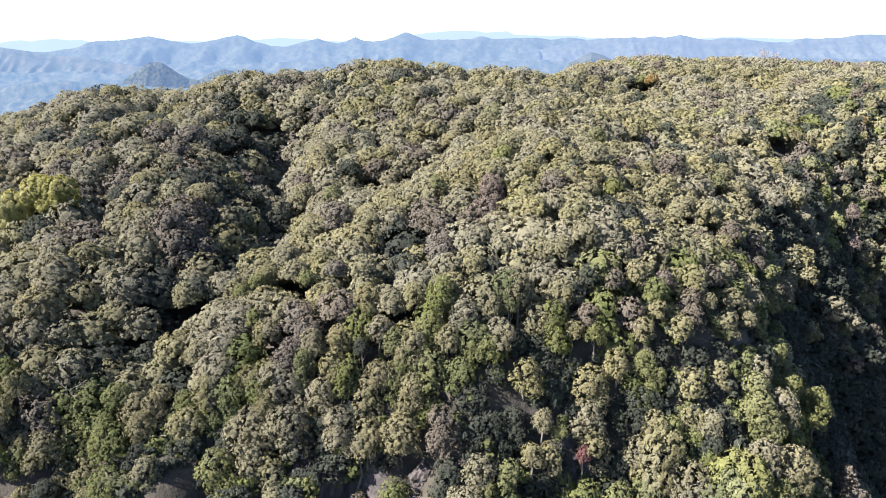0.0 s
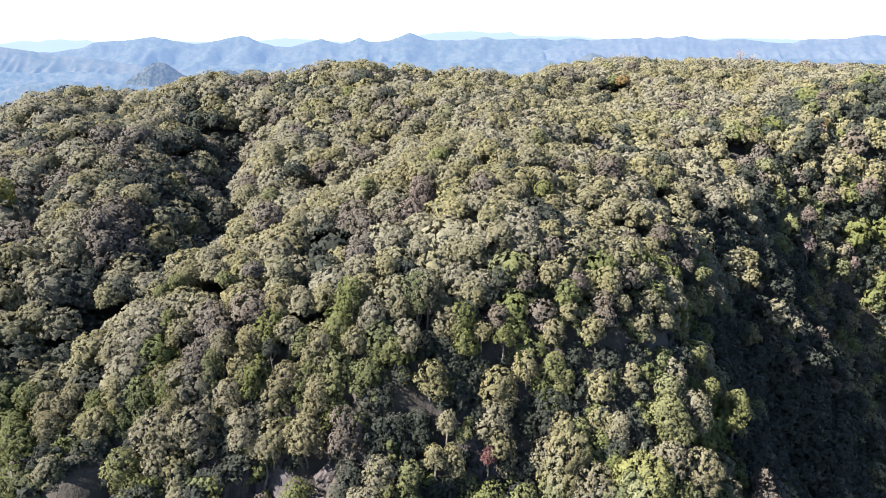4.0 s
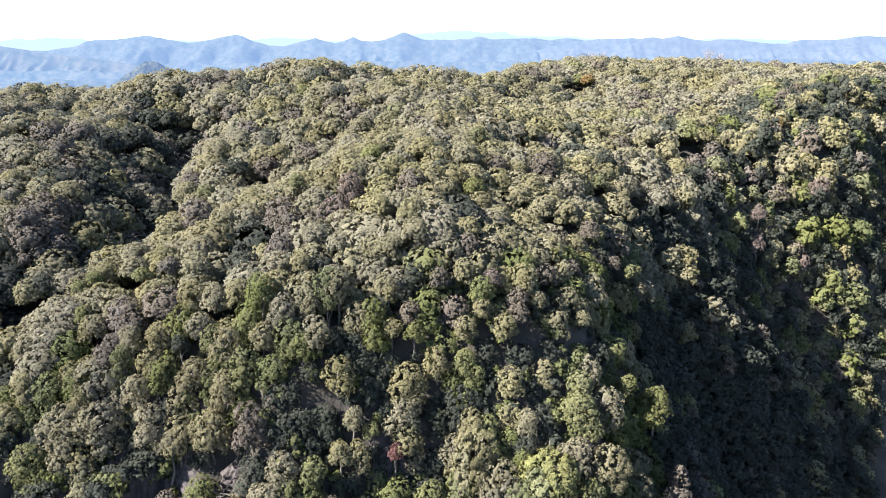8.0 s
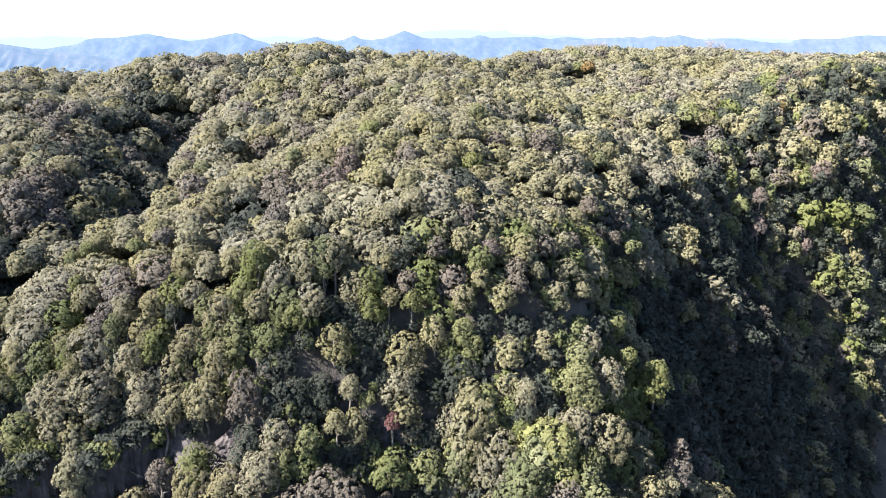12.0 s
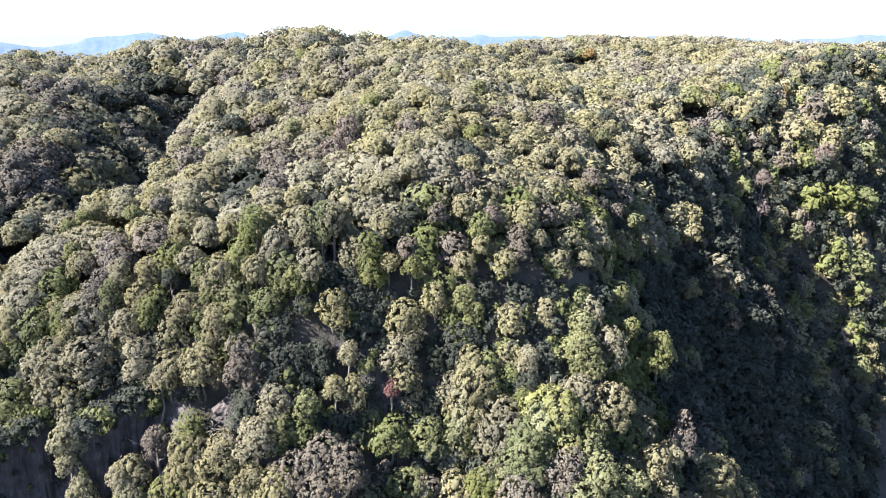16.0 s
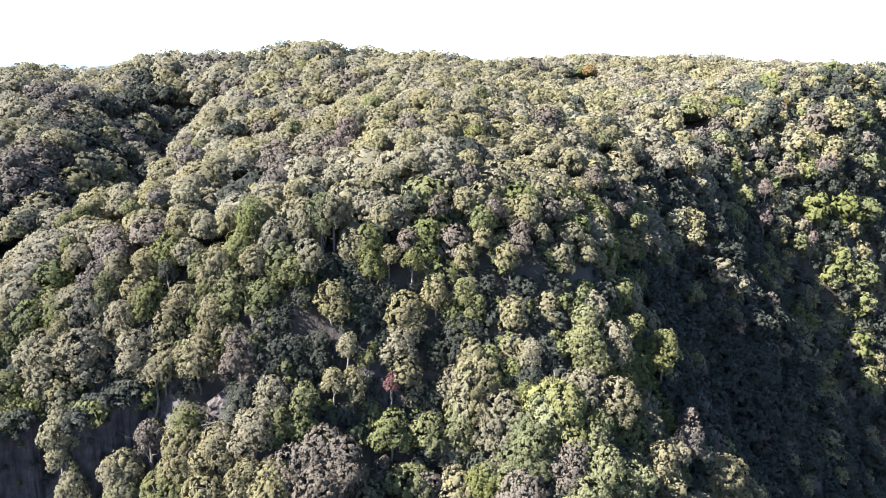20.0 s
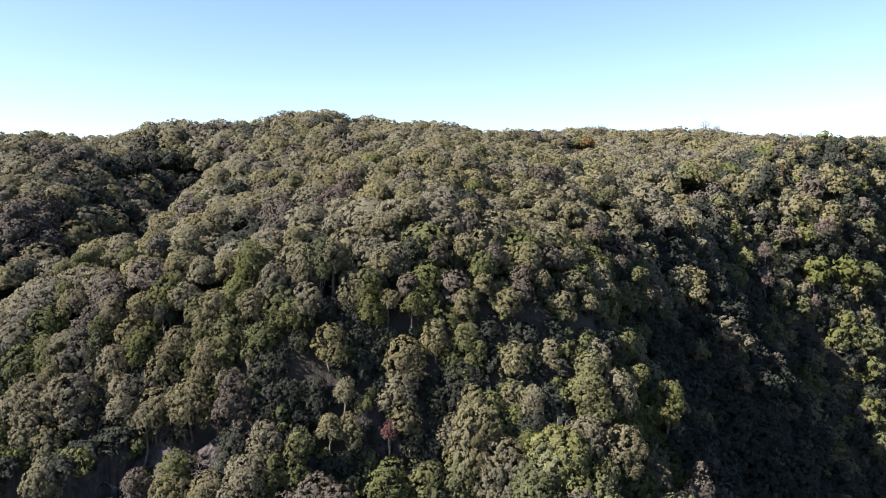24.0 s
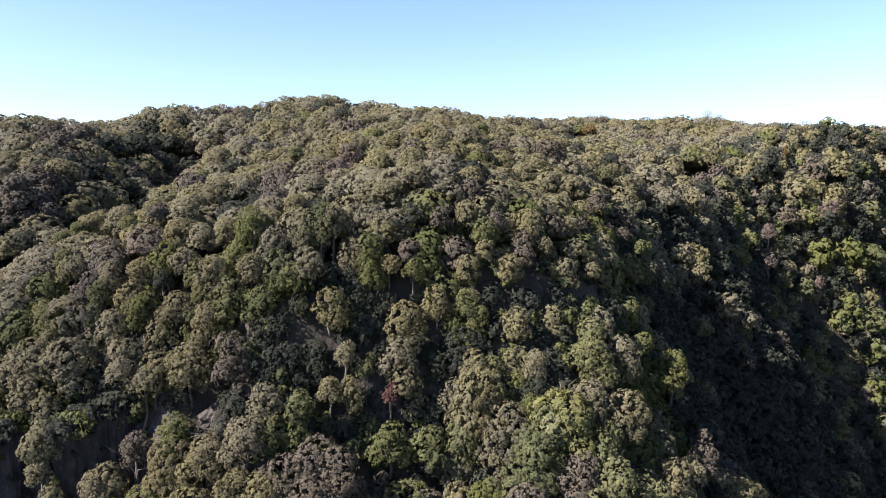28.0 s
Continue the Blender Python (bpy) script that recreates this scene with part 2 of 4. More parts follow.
# narrow dark ravines between the crowns: x, y, reach, drop
RAVINES = [(-114, 190, 8, -11.7), (-62, 128, 6, -7.0), (-77, 124, 6, -6.5), (-66, 112, 6, -7.0),
          (-50, 248, 7, -9.4), (-51, 238, 7, -11.0), (-50, 227, 7, -9.4), (-50, 214, 7, -9.4), (-48, 201, 7, -9.4),
          (-43, 181, 7, -7.0), (-41, 166, 7, -7.0), (-45, 156, 7, -7.5), (-47, 146, 7, -5.8), (-9, 193, 6, -7.5), (-13, 191, 6, -5.5),
          (-18, 191, 5, -6.8), (56, 210, 8, -11.4), (59, 205, 6, -8.2), (144, 302, 6, -4.5), (147, 343, 5, -5.4), (134, 250, 6, -6.8),
          (-100, 225, 9, -10.5), (-101, 257, 9, -10.5), (-26, 149, 6, -4.0), (-9, 143, 5, -4.0), (17, 127, 5, -5.4), (71, 183, 7, -8.1),
          (75, 172, 7, -8.1)]
# bays where the bare face stands back under the trees: x, y, half width, half depth, drop
ALCOVES = [(-32, 102, 7, 6, 11), (-18, 104, 7, 5.5, 10), (-3.5, 110, 3, 4, 9), (14, 109, 4, 4, 5), (22, 108, 3, 3, 4)]
# bare rock walls in plan, from one end to the other, and the heights of their tops
CLIFFS = [((-41, 98), (-27.5, 108), (47, 54)), ((-25.5, 102.5), (-10.5, 112), (51, 57))]
# swells and dips of the plateau and of the steep sides
SWELLS = [(-34, 112, 26, 2.5), (152, 202, 16, -4.3), (200, 298, 26, 4.4), (74, 178, 10, 3.8), (92, 154, 10, -4.0),
          (-70, 118, 10, 4.9), (146, 256, 26, 1.8), (-82, 202, 26, 2.2), (2, 100, 10, 4.9), (32, 106, 10, -4.3),
          (26, 130, 10, 4.2), (212, 310, 16, 4.6), (-46, 154, 10, 5.0), (-46, 130, 10, -3.1), (152, 202, 10, -9.4),
          (98, 184, 16, 1.2), (-70, 244, 10, -3.0), (176, 250, 10, 4.0), (-118, 256, 26, 4.1), (152, 196, 10, -9.0),
          (212, 310, 26, 9.8), (-52, 280, 16, -2.8)]
SIDE_SWELLS = [(-76, 124, 10, 4.3), (-88, 208, 10, 3.8), (-40, 208, 10, 2.9), (-4, 130, 10, -2.0), (122, 256, 10, 3.3),
          (8, 220, 16, -2.4), (80, 172, 10, 3.7), (170, 250, 10, 4.0), (92, 148, 10, -4.0), (98, 214, 10, 2.7),
          (74, 118, 10, -1.6), (50, 130, 10, 1.6), (38, 148, 10, -2.1), (62, 178, 10, 2.4), (170, 226, 10, -2.4),
          (-46, 172, 10, -2.6), (-28, 112, 10, 3.4), (-10, 166, 16, 1.6), (-70, 112, 10, 4.0), (-4, 250, 10, 2.3),
          # last entry is an added spur, put there to shade the bare cliff
          (-46, 112, 10, -2.4), (104, 148, 10, -3.2), (110, 178, 10, 2.5), (-47, 100, 7, 10.0)]
VALLEY = -130.0


def edge_line(x):
    return 117.8 + 1.329 * soft(x - 41.4, 12) - 0.75 * soft(x - 190, 12)


def brink(x, y):
    """How far a place lies behind the upper edge of the steep face."""
    bend = 1.329 / (1 + np.exp(-np.clip(x - 41.4, -400, 400) / 12))
    return (y - edge_line(x)) / np.sqrt(1 + bend * bend)


def crest(x):
    return 308 + 135 / (1 + np.exp(-(x - 66) / 8))


def canopy(x, y):
    """The height of the wood's roof."""
    x, y = np.asarray(x, float), np.asarray(y, float)
    s = brink(x, y)
    z = 78.0 + 58.5 * (1 - np.exp(-np.clip(s, 0, None) / 138.6)) - 1.690 * soft(-s, 4) + 0.1046 * np.clip(x, -260, 420)
    z = z - 0.5 * soft(y - crest(x), 8)
    z = z + np.clip(s / 15, 0, 1) * 1.5 * np.sin(x * 0.21 + 2.0 * np.sin(y * 0.11)) * np.sin(y * 0.19 + 1.5 * np.sin(x * 0.09))
    for kx, ky, w, a in KNOLLS + SMALL_KNOLLS + CREST_KNOLLS + SWELLS + SIDE_SWELLS + RAVINES:
        z = z + a * np.exp(-((x - kx) ** 2 + (y - ky) ** 2) / (2 * w * w))
    return z


def stand(x, y):
    """How tall the trees stand: tall on the plateau, low on the steep face."""
    return 4.5 + 6.5 / (1 + np.exp(-np.clip(brink(x, y) - 4, -200, 200) / 4))


def hang(x, y):
    """How far the mass of trees on the steep sides stays below those that reach up into the sun."""
    right = 1 / (1 + np.exp(-np.clip(np.asarray(x, float) - 62, -200, 200) / 2))
    return np.clip((7 * right - 3 - brink(x, y)) / 8, 0, 1) * (3.0 + 2.2 * right)


def floor_height(x, y):
    """The height of the ground under the trees, down to the valley all round."""
    low = canopy(x, y) - stand(x, y) - hang(x, y) * (0.2 + 0.8 / (1 + np.exp(-np.clip(np.asarray(x, float) - 64, -200, 200) / 2)))
    for ax, ay, wx, wy, deep in ALCOVES:
        low = low - deep * np.exp(-((x - ax) / wx) ** 2 - ((y - ay) / wy) ** 2)
    low = low - 0.4 * soft(np.abs(np.asarray(x, float) - 60) - 330, 20)
    return VALLEY + soft(low - VALLEY, 12)


def link_mesh(name, verts, faces, mats, index=None, smooth=False, normals=None):
    """One mesh from arrays; normals, where given, round the shading of leaf sprays to the clump that they cover."""
    me = bpy.data.meshes.new(name)
    verts, faces = np.asarray(verts, np.float32), np.asarray(faces, np.int32)
    me.vertices.add(len(verts))
    me.vertices.foreach_set("co", verts.ravel())
    n, k = faces.shape
    me.loops.add(n * k)
    me.loops.foreach_set("vertex_index", faces.ravel())
    me.polygons.add(n)
    me.polygons.foreach_set("loop_start", np.arange(0, n * k, k, dtype=np.int32))
    me.polygons.foreach_set("loop_total", np.full(n, k, np.int32))
    for m in mats:
        me.materials.append(m)
    if index is not None:
        me.polygons.foreach_set("material_index", np.asarray(index, np.int32))
    me.polygons.foreach_set("use_smooth", np.full(n, smooth))
    me.update(calc_edges=True)
    if normals is not None:
        bent = me.attributes.new("custom_normal", "FLOAT_VECTOR", "POINT")
        bent.data.foreach_set("vector", np.asarray(normals, np.float32).ravel())
        me.update()
    return me


def sheet(us, vs, height):
    """Grid vertices and quads over two rising lists of coordinates."""
    gx, gy = np.meshgrid(us, vs)
    gz = height(gx, gy)
    verts = np.stack([gx, gy, gz], -1).reshape(-1, 3)
    w, h = len(us), len(vs)
    a = (np.arange(h - 1)[:, None] * w + np.arange(w - 1)).ravel()
    return verts, np.stack([a, a + 1, a + w + 1, a + w], 1)


rng = np.random.default_rng(7)
far = np.array([420, 480, 560, 680, 850, 1100, 1500, 2100, 3000, 4000, 4900])
gx = np.r_[-far[::-1] + 60, np.arange(-300, -80, 5), np.arange(-80, 120, 2), np.arange(120, 421, 5), far + 60]
gy = np.r_[[-4900, -3500, -2300, -1500, -900, -500, -250, -100], np.arange(-20, 88, 6), np.arange(88, 142, 1.5), np.arange(142, 541, 5), [580, 640, 720, 850, 1050, 1400, 1900, 2600, 3600, 4900]]


def ground_height(x, y):
    z = floor_height(x, y)
    return z + 0.5 * np.sin(x * 0.31 + 1.3 * np.sin(y * 0.17)) * np.cos(y * 0.27)


gv, gf = sheet(gx, gy, ground_height)
tagged(new("ground", link_mesh("ground", gv, gf, [GROUND], smooth=True)), "leaf-littered soil of a steep wooded hill, toned dark for shade", "ground", kind="structure")


# ---- distance ----
LATTICE = np.random.default_rng(11).uniform(0, 1, (64, 64))


def swell(x, y):
    """Smooth random relief between 0 and 1, one hill to a unit of length."""
    i, j = np.floor(x).astype(int), np.floor(y).astype(int)
    u, v = x - i, y - j
    u, v = u * u * (3 - 2 * u), v * v * (3 - 2 * v)
    at = lambda p, q: LATTICE[p % 64, q % 64]
    return (at(i, j) * (1 - u) + at(i + 1, j) * u) * (1 - v) + (at(i, j + 1) * (1 - u) + at(i + 1, j + 1) * u) * v


def far_range(name, label, y0, deep, profile, mat, base, seed, rough):
    """A range of mountains: its skyline by x and height, and slopes with spurs and side valleys that fall towards the wood."""
    xs = np.array([p[0] for p in profile], float)
    zs = np.array([p[1] for p in profile], float)
    us = np.linspace(xs[0], xs[-1], 260)
    vs = np.r_[-deep * np.linspace(1, 0, 30) ** 1.3, 60]

    def height(x, v):
        k = np.clip(-v / deep, 0, 1)
        bend = x + k * deep * 0.35 * (swell(x / 420 + seed, v / 380 + seed) - 0.5)
        top = np.interp(bend, xs, zs)
        spur = 1 - np.abs(2 * swell(bend / 260 + 7 * seed, v / 520) - 1)
        rib = 1 - np.abs(2 * swell(bend / 90 + 3 * seed, v / 170 + 5) - 1)
        gully = 1 - np.abs(2 * swell(bend / 38 + 5 * seed, v / 90 + 9) - 1)
        carve = (0.36 * (1 - spur) + 0.24 * (1 - rib) + 0.12 * (1 - gully)) * np.sin(np.pi * np.clip(k, 0, 1) ** 0.6)
        fine = rough * (2.5 * swell(x / 30 + seed, v / 40) + 1.5 * swell(x / 14, v / 20 + seed))
        return base + (top - base) * (1 - k) ** 1.35 * (1 - carve) + fine * (1 - k) - np.clip(v / 60, 0, 1) * 100

    verts, faces = sheet(us, vs, height)
    verts[:, 1] += y0
    tagged(new(name, link_mesh(name, verts, faces, [mat], smooth=True)), label, "backdrop", kind="structure")


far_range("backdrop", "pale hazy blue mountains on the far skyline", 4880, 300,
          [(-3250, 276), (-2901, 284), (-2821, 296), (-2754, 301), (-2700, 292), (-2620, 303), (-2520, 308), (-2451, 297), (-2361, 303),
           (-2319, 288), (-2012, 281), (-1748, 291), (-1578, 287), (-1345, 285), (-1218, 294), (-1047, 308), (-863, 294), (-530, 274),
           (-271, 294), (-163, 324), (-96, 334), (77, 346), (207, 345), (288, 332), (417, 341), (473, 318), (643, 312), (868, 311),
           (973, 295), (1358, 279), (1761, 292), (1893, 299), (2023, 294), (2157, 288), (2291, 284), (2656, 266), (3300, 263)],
          painted_haze("palest_range", (0.05, 0.07, 0.08), (0.07, 0.09, 0.09), (0.098, 0.120, 0.152), 0.94, 0.004), 60, 1.0, 1.2)
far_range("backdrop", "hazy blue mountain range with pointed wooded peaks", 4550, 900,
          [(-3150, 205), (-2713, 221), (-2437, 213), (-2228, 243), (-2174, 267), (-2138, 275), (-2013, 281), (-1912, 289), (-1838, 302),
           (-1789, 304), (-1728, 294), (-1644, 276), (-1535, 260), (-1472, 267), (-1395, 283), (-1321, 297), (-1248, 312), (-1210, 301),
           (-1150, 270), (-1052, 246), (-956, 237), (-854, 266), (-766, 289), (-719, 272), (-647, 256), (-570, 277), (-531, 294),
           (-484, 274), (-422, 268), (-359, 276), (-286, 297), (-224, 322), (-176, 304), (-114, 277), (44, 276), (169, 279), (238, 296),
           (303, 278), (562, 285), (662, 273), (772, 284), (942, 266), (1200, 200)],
          painted_haze("blue_range", (0.035, 0.045, 0.035), (0.085, 0.085, 0.062), (0.053, 0.078, 0.120), 0.68, 0.03), -40, 2.0, 1.8)
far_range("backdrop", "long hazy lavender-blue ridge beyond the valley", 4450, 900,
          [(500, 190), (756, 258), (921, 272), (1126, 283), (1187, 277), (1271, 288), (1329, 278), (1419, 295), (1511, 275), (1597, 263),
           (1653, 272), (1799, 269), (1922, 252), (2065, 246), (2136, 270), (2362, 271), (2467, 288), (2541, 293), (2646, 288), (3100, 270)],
          painted_haze("lavender_range", (0.035, 0.045, 0.035), (0.085, 0.085, 0.062), (0.062, 0.083, 0.122), 0.72, 0.03), -40, 2.6, 1.6)
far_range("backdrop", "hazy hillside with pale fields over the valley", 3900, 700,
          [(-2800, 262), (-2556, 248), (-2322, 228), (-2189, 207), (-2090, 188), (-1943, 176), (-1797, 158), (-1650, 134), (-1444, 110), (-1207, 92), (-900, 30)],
          painted_haze("field_hillside", (0.035, 0.045, 0.035), (0.105, 0.093, 0.068), (0.048, 0.073, 0.114), 0.64, 0.016), -110, 3.4, 1.5)
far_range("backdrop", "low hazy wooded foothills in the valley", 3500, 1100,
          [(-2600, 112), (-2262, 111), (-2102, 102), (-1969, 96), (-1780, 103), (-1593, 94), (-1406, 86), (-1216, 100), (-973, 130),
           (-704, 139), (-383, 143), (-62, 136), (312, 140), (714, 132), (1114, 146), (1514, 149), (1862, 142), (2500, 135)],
          painted_haze("blue_foothills", (0.035, 0.045, 0.035), (0.105, 0.10, 0.065), (0.045, 0.072, 0.117), 0.66, 0.03), -130, 3.0, 2.5)
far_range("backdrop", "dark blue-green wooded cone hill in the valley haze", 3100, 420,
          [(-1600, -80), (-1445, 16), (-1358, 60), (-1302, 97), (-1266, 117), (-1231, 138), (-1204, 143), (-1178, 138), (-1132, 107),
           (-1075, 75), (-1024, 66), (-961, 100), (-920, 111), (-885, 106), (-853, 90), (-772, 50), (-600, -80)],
          painted_haze("near_cone", (0.012, 0.020, 0.014), (0.085, 0.083, 0.055), (0.029, 0.047, 0.083), 0.57, 0.09), -130, 4.0, 1.6)
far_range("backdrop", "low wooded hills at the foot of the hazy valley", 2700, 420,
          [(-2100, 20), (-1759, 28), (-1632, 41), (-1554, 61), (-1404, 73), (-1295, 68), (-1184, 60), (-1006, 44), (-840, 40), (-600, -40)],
          painted_haze("low_hills", (0.03, 0.04, 0.03), (0.10, 0.095, 0.065), (0.040, 0.066, 0.109), 0.64, 0.04), -130, 4.6, 2.0)
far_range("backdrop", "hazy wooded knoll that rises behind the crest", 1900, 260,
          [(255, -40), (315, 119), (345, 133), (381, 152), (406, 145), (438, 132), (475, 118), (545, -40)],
          painted_haze("wooded_knoll", (0.012, 0.020, 0.014), (0.08, 0.08, 0.055), (0.045, 0.062, 0.093), 0.68, 0.04), -130, 5.4, 1.5)
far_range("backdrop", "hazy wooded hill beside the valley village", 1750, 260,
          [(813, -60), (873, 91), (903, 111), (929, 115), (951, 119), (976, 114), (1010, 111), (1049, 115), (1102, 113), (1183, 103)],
          painted_haze("village_hill", (0.012, 0.020, 0.014), (0.08, 0.08, 0.055), (0.045, 0.066, 0.104), 0.68, 0.04), -130, 5.0, 1.5)

WHITE_WALL = rough_stuff("sunlit_plaster", [(0.3, (0.7, 0.68, 0.64)), (0.7, (0.8, 0.78, 0.74))], 0.3, 0.05)
PALE_ROOF = rough_stuff("weathered_roof_sheet", [(0.3, (0.45, 0.36, 0.33)), (0.7, (0.6, 0.52, 0.48))], 0.3, 0.05)


def house(x, y, z, w, d, h, turn):
    root = new("house")
    root.matrix_world = pose(x, y, z, 0, 0, turn)
    tagged(root, "small white-walled village house in the hazy valley", "house", "village houses")
    b = bmesh.new()
    bmesh.ops.create_cube(b, size=1.0, matrix=Matrix.LocRotScale((0, 0, h / 2 - 4), None, (w, d, h + 8)))
    me = bpy.data.meshes.new("wall"); b.to_mesh(me); b.free(); me.materials.append(WHITE_WALL)
    new("wall", me).parent = root
    k = 0.6
    v = [(-w / 2 - k, -d / 2 - k, h), (w / 2 + k, -d / 2 - k, h), (w / 2 + k, d / 2 + k, h), (-w / 2 - k, d / 2 + k, h), (-w / 2 - k, 0, h + d * 0.3), (w / 2 + k, 0, h + d * 0.3)]
    me = bpy.data.meshes.new("roof")
    me.from_pydata(v, [], [(0, 1, 5, 4), (2, 3, 4, 5), (0, 4, 3), (1, 2, 5), (3, 2, 1, 0)])
    me.materials.append(PALE_ROOF)
    new("roof", me).parent = root


for n in range(12):
    u = n * 0.618 % 1
    hx, hy = 879 + 9 * n + 8 * u, 1600 + 30 * math.sin(n * 2.1)
    house(hx, hy, 93 + 2 * math.sin(n * 1.3) + 4 * u, 9 + 6 * u, 7 + 2 * u, 6 + 3 * u, 40 * math.sin(n))


# ---- trees ----
def ico(sub):
    b = bmesh.new()
    bmesh.ops.create_icosphere(b, subdivisions=sub, radius=1.0)
    v = np.array([p.co[:] for p in b.verts])
    f = np.array([[p.index for p in q.verts] for q in b.faces])
    b.free()
    return v, f


BALL, BALL_F = ico(1)


def crown_shape(seed, cards, clumps, card_size, flat=0.9, stringy=0.0, lobes=7, loose=0.36, skirt=0.9, main=0.62, grain=1.0, under=1.6, dome=0.0, core=1.0):
    """A crown of radius 1 with its top at z 0: several uneven lobes, each a heap of small clumps laid over with leaf sprays,
    and the leafy mass within. Lower lobes form the skirt."""
    g = np.random.default_rng(seed)
    k = np.arange(lobes)
    turn = k * 2.39996 + g.uniform(0, 6.28) + g.normal(0, 0.25, lobes)
    down = (k / max(lobes - 1, 1)) ** 0.8
    reach = np.where(k == 0, g.uniform(0, 0.15, lobes), 0.34 + 0.24 * np.sqrt(down)) * g.uniform(0.75, 1.15, lobes)
    lob_r = np.where(k == 0, main * g.uniform(0.92, 1.08, lobes), g.uniform(0.36, 0.58, lobes))
    lob_c = np.stack([reach * np.cos(turn), reach * np.sin(turn), 0.12 - skirt * down + g.normal(0, 0.08, lobes)], 1)
    lob_f = np.array([1.0, 1.0, flat])
    # clumps spread evenly over each lobe, but for those buried in another lobe or facing the ground
    share = np.ceil(clumps * 1.5 * lob_r ** 2 / (lob_r ** 2).sum()).astype(int)
    own = np.repeat(k, share)
    i = np.concatenate([(np.arange(n) + 0.5) / n for n in share])
    up = np.clip(1 - under * i + g.normal(0, 0.05, len(i)), -0.7, 0.99)
    spin = np.concatenate([np.arange(n) * 2.39996 for n in share]) + g.normal(0, 0.3, len(i))
    side = np.sqrt(1 - up * up)
    d = np.stack([side * np.cos(spin), side * np.sin(spin), up], 1)
    rad = g.uniform(0.125, 0.24, len(i)) * (clumps / 80) ** -0.4 * grain
    cen = lob_c[own] + d * (lob_r[own] * g.uniform(0.90, 1.02, len(i)) - rad * 0.86)[:, None] * lob_f
    gap = np.linalg.norm((cen[:, None] - lob_c[None]) / lob_f, axis=2) / lob_r[None]
    gap[np.arange(len(i)), own] = 9
    good = np.nonzero(gap.min(1) > 0.72)[0]
    d, rad, cen = d[good], rad[good], cen[good]
    # larger clumps carry more sprays
    which = g.choice(len(good), cards, p=rad ** 1.6 / (rad ** 1.6).sum())
    out = d[which]
    n = g.normal(0, 0.9, (cards, 3)) + 1.2 * out + np.array([0, 0, 0.3])
    n /= np.linalg.norm(n, axis=1, keepdims=True)
    pos = cen[which] + n * (rad[which] * g.uniform(0.55 + 0.5 * dome, 1.25 - 0.3 * dome, cards))[:, None]
    nrm = 0.45 * n + 0.7 * out + g.normal(0, loose, (cards, 3))
    nrm /= np.linalg.norm(nrm, axis=1, keepdims=True)
    a = np.cross(nrm, g.normal(0, 1, (cards, 3)))
    a /= np.linalg.norm(a, axis=1, keepdims=True)
    b = np.cross(nrm, a)
    size = card_size * g.uniform(0.5, 1.5, cards)[:, None]
    la, lb = size * (1 + stringy * 1.3), size * (0.9 - 0.55 * stringy)
    spray = np.stack([pos + a * la, pos - a * la * 0.55 + b * lb - nrm * size * 0.12, pos - a * la * 0.55 - b * lb - nrm * size * 0.12], 1)
    whole = pos - np.array([0, 0, -0.55])
    whole /= np.linalg.norm(whole, axis=1, keepdims=True)
    round_off = (0.70 - dome) * n + 0.30 * out + (0.15 + 1.5 * dome) * whole + 0.28 * nrm + np.array([0, 0, 0.20])
    round_off /= np.linalg.norm(round_off, axis=1, keepdims=True)
    bent = [np.repeat(round_off, 3, axis=0)]
    parts, faces, m = [spray.reshape(-1, 3)], [np.arange(cards * 3).reshape(-1, 3)], cards * 3
    for c, r in zip(lob_c, lob_r):
        parts.append(c + BALL * lob_f * (core * r * g.uniform(0.48, 0.62, len(BALL)))[:, None])
        bent.append(BALL)
        faces.append(BALL_F + m)
        m += len(BALL)
    top = spray[..., 2].max() * 0.97
    return np.concatenate(parts) - np.array([0, 0, top]), np.concatenate(faces), np.concatenate(bent)


BIG = [crown_shape(10 + k, 2200, 150 + 8 * k, 0.055, 0.84 + 0.08 * (k % 4), lobes=8 + k % 3, skirt=0.9 + 0.12 * (k % 3), core=0.72, dome=0.28) for k in range(8)]
NEXT = [crown_shape(20 + k, 1200, 110 + 6 * k, 0.074, 0.78 + 0.08 * (k % 3), lobes=6 + k % 3, main=0.78, loose=0.26, under=1.4, core=0.85, dome=0.28) for k in range(7)]
BROAD = [crown_shape(120 + k, 1800, 170 + 6 * k, 0.060, 0.76 + 0.06 * (k % 3), lobes=7 + k % 3, skirt=0.62, main=0.78, loose=0.50, grain=0.85, under=1.3, dome=0.30) for k in range(6)]
MID = [crown_shape(30 + k, 1450, 210 + 5 * k, 0.063, 0.76 + 0.06 * (k % 3), lobes=7 + k % 3, skirt=0.62, main=0.80, loose=0.50, grain=0.85, under=1.25, dome=0.32) for k in range(7)]
FAR = [crown_shape(50 + k, 470, 150 + 5 * k, 0.094, 0.76 + 0.07 * (k % 3), lobes=6 + k % 2, loose=0.46, skirt=0.60, main=0.80, grain=0.85, under=1.25, dome=0.32) for k in range(7)]
GULLY = [crown_shape(60 + k, 320, 70 + 4 * k, 0.130, 0.85, lobes=6 + k % 3, main=0.64) for k in range(6)]
FLANK = [crown_shape(80 + k, 310, 74 + 4 * k, 0.126, 0.80, lobes=6 + k % 2, main=0.66, dome=0.28) for k in range(6)]
LOW = [crown_shape(90 + k, 160, 46 + k, 0.17, 0.8, lobes=4) for k in range(4)]
DENSE = [crown_shape(140 + k, 6800, 280, 0.038, 0.86, lobes=9, main=0.70, dome=0.24, core=0.45) for k in range(3)]
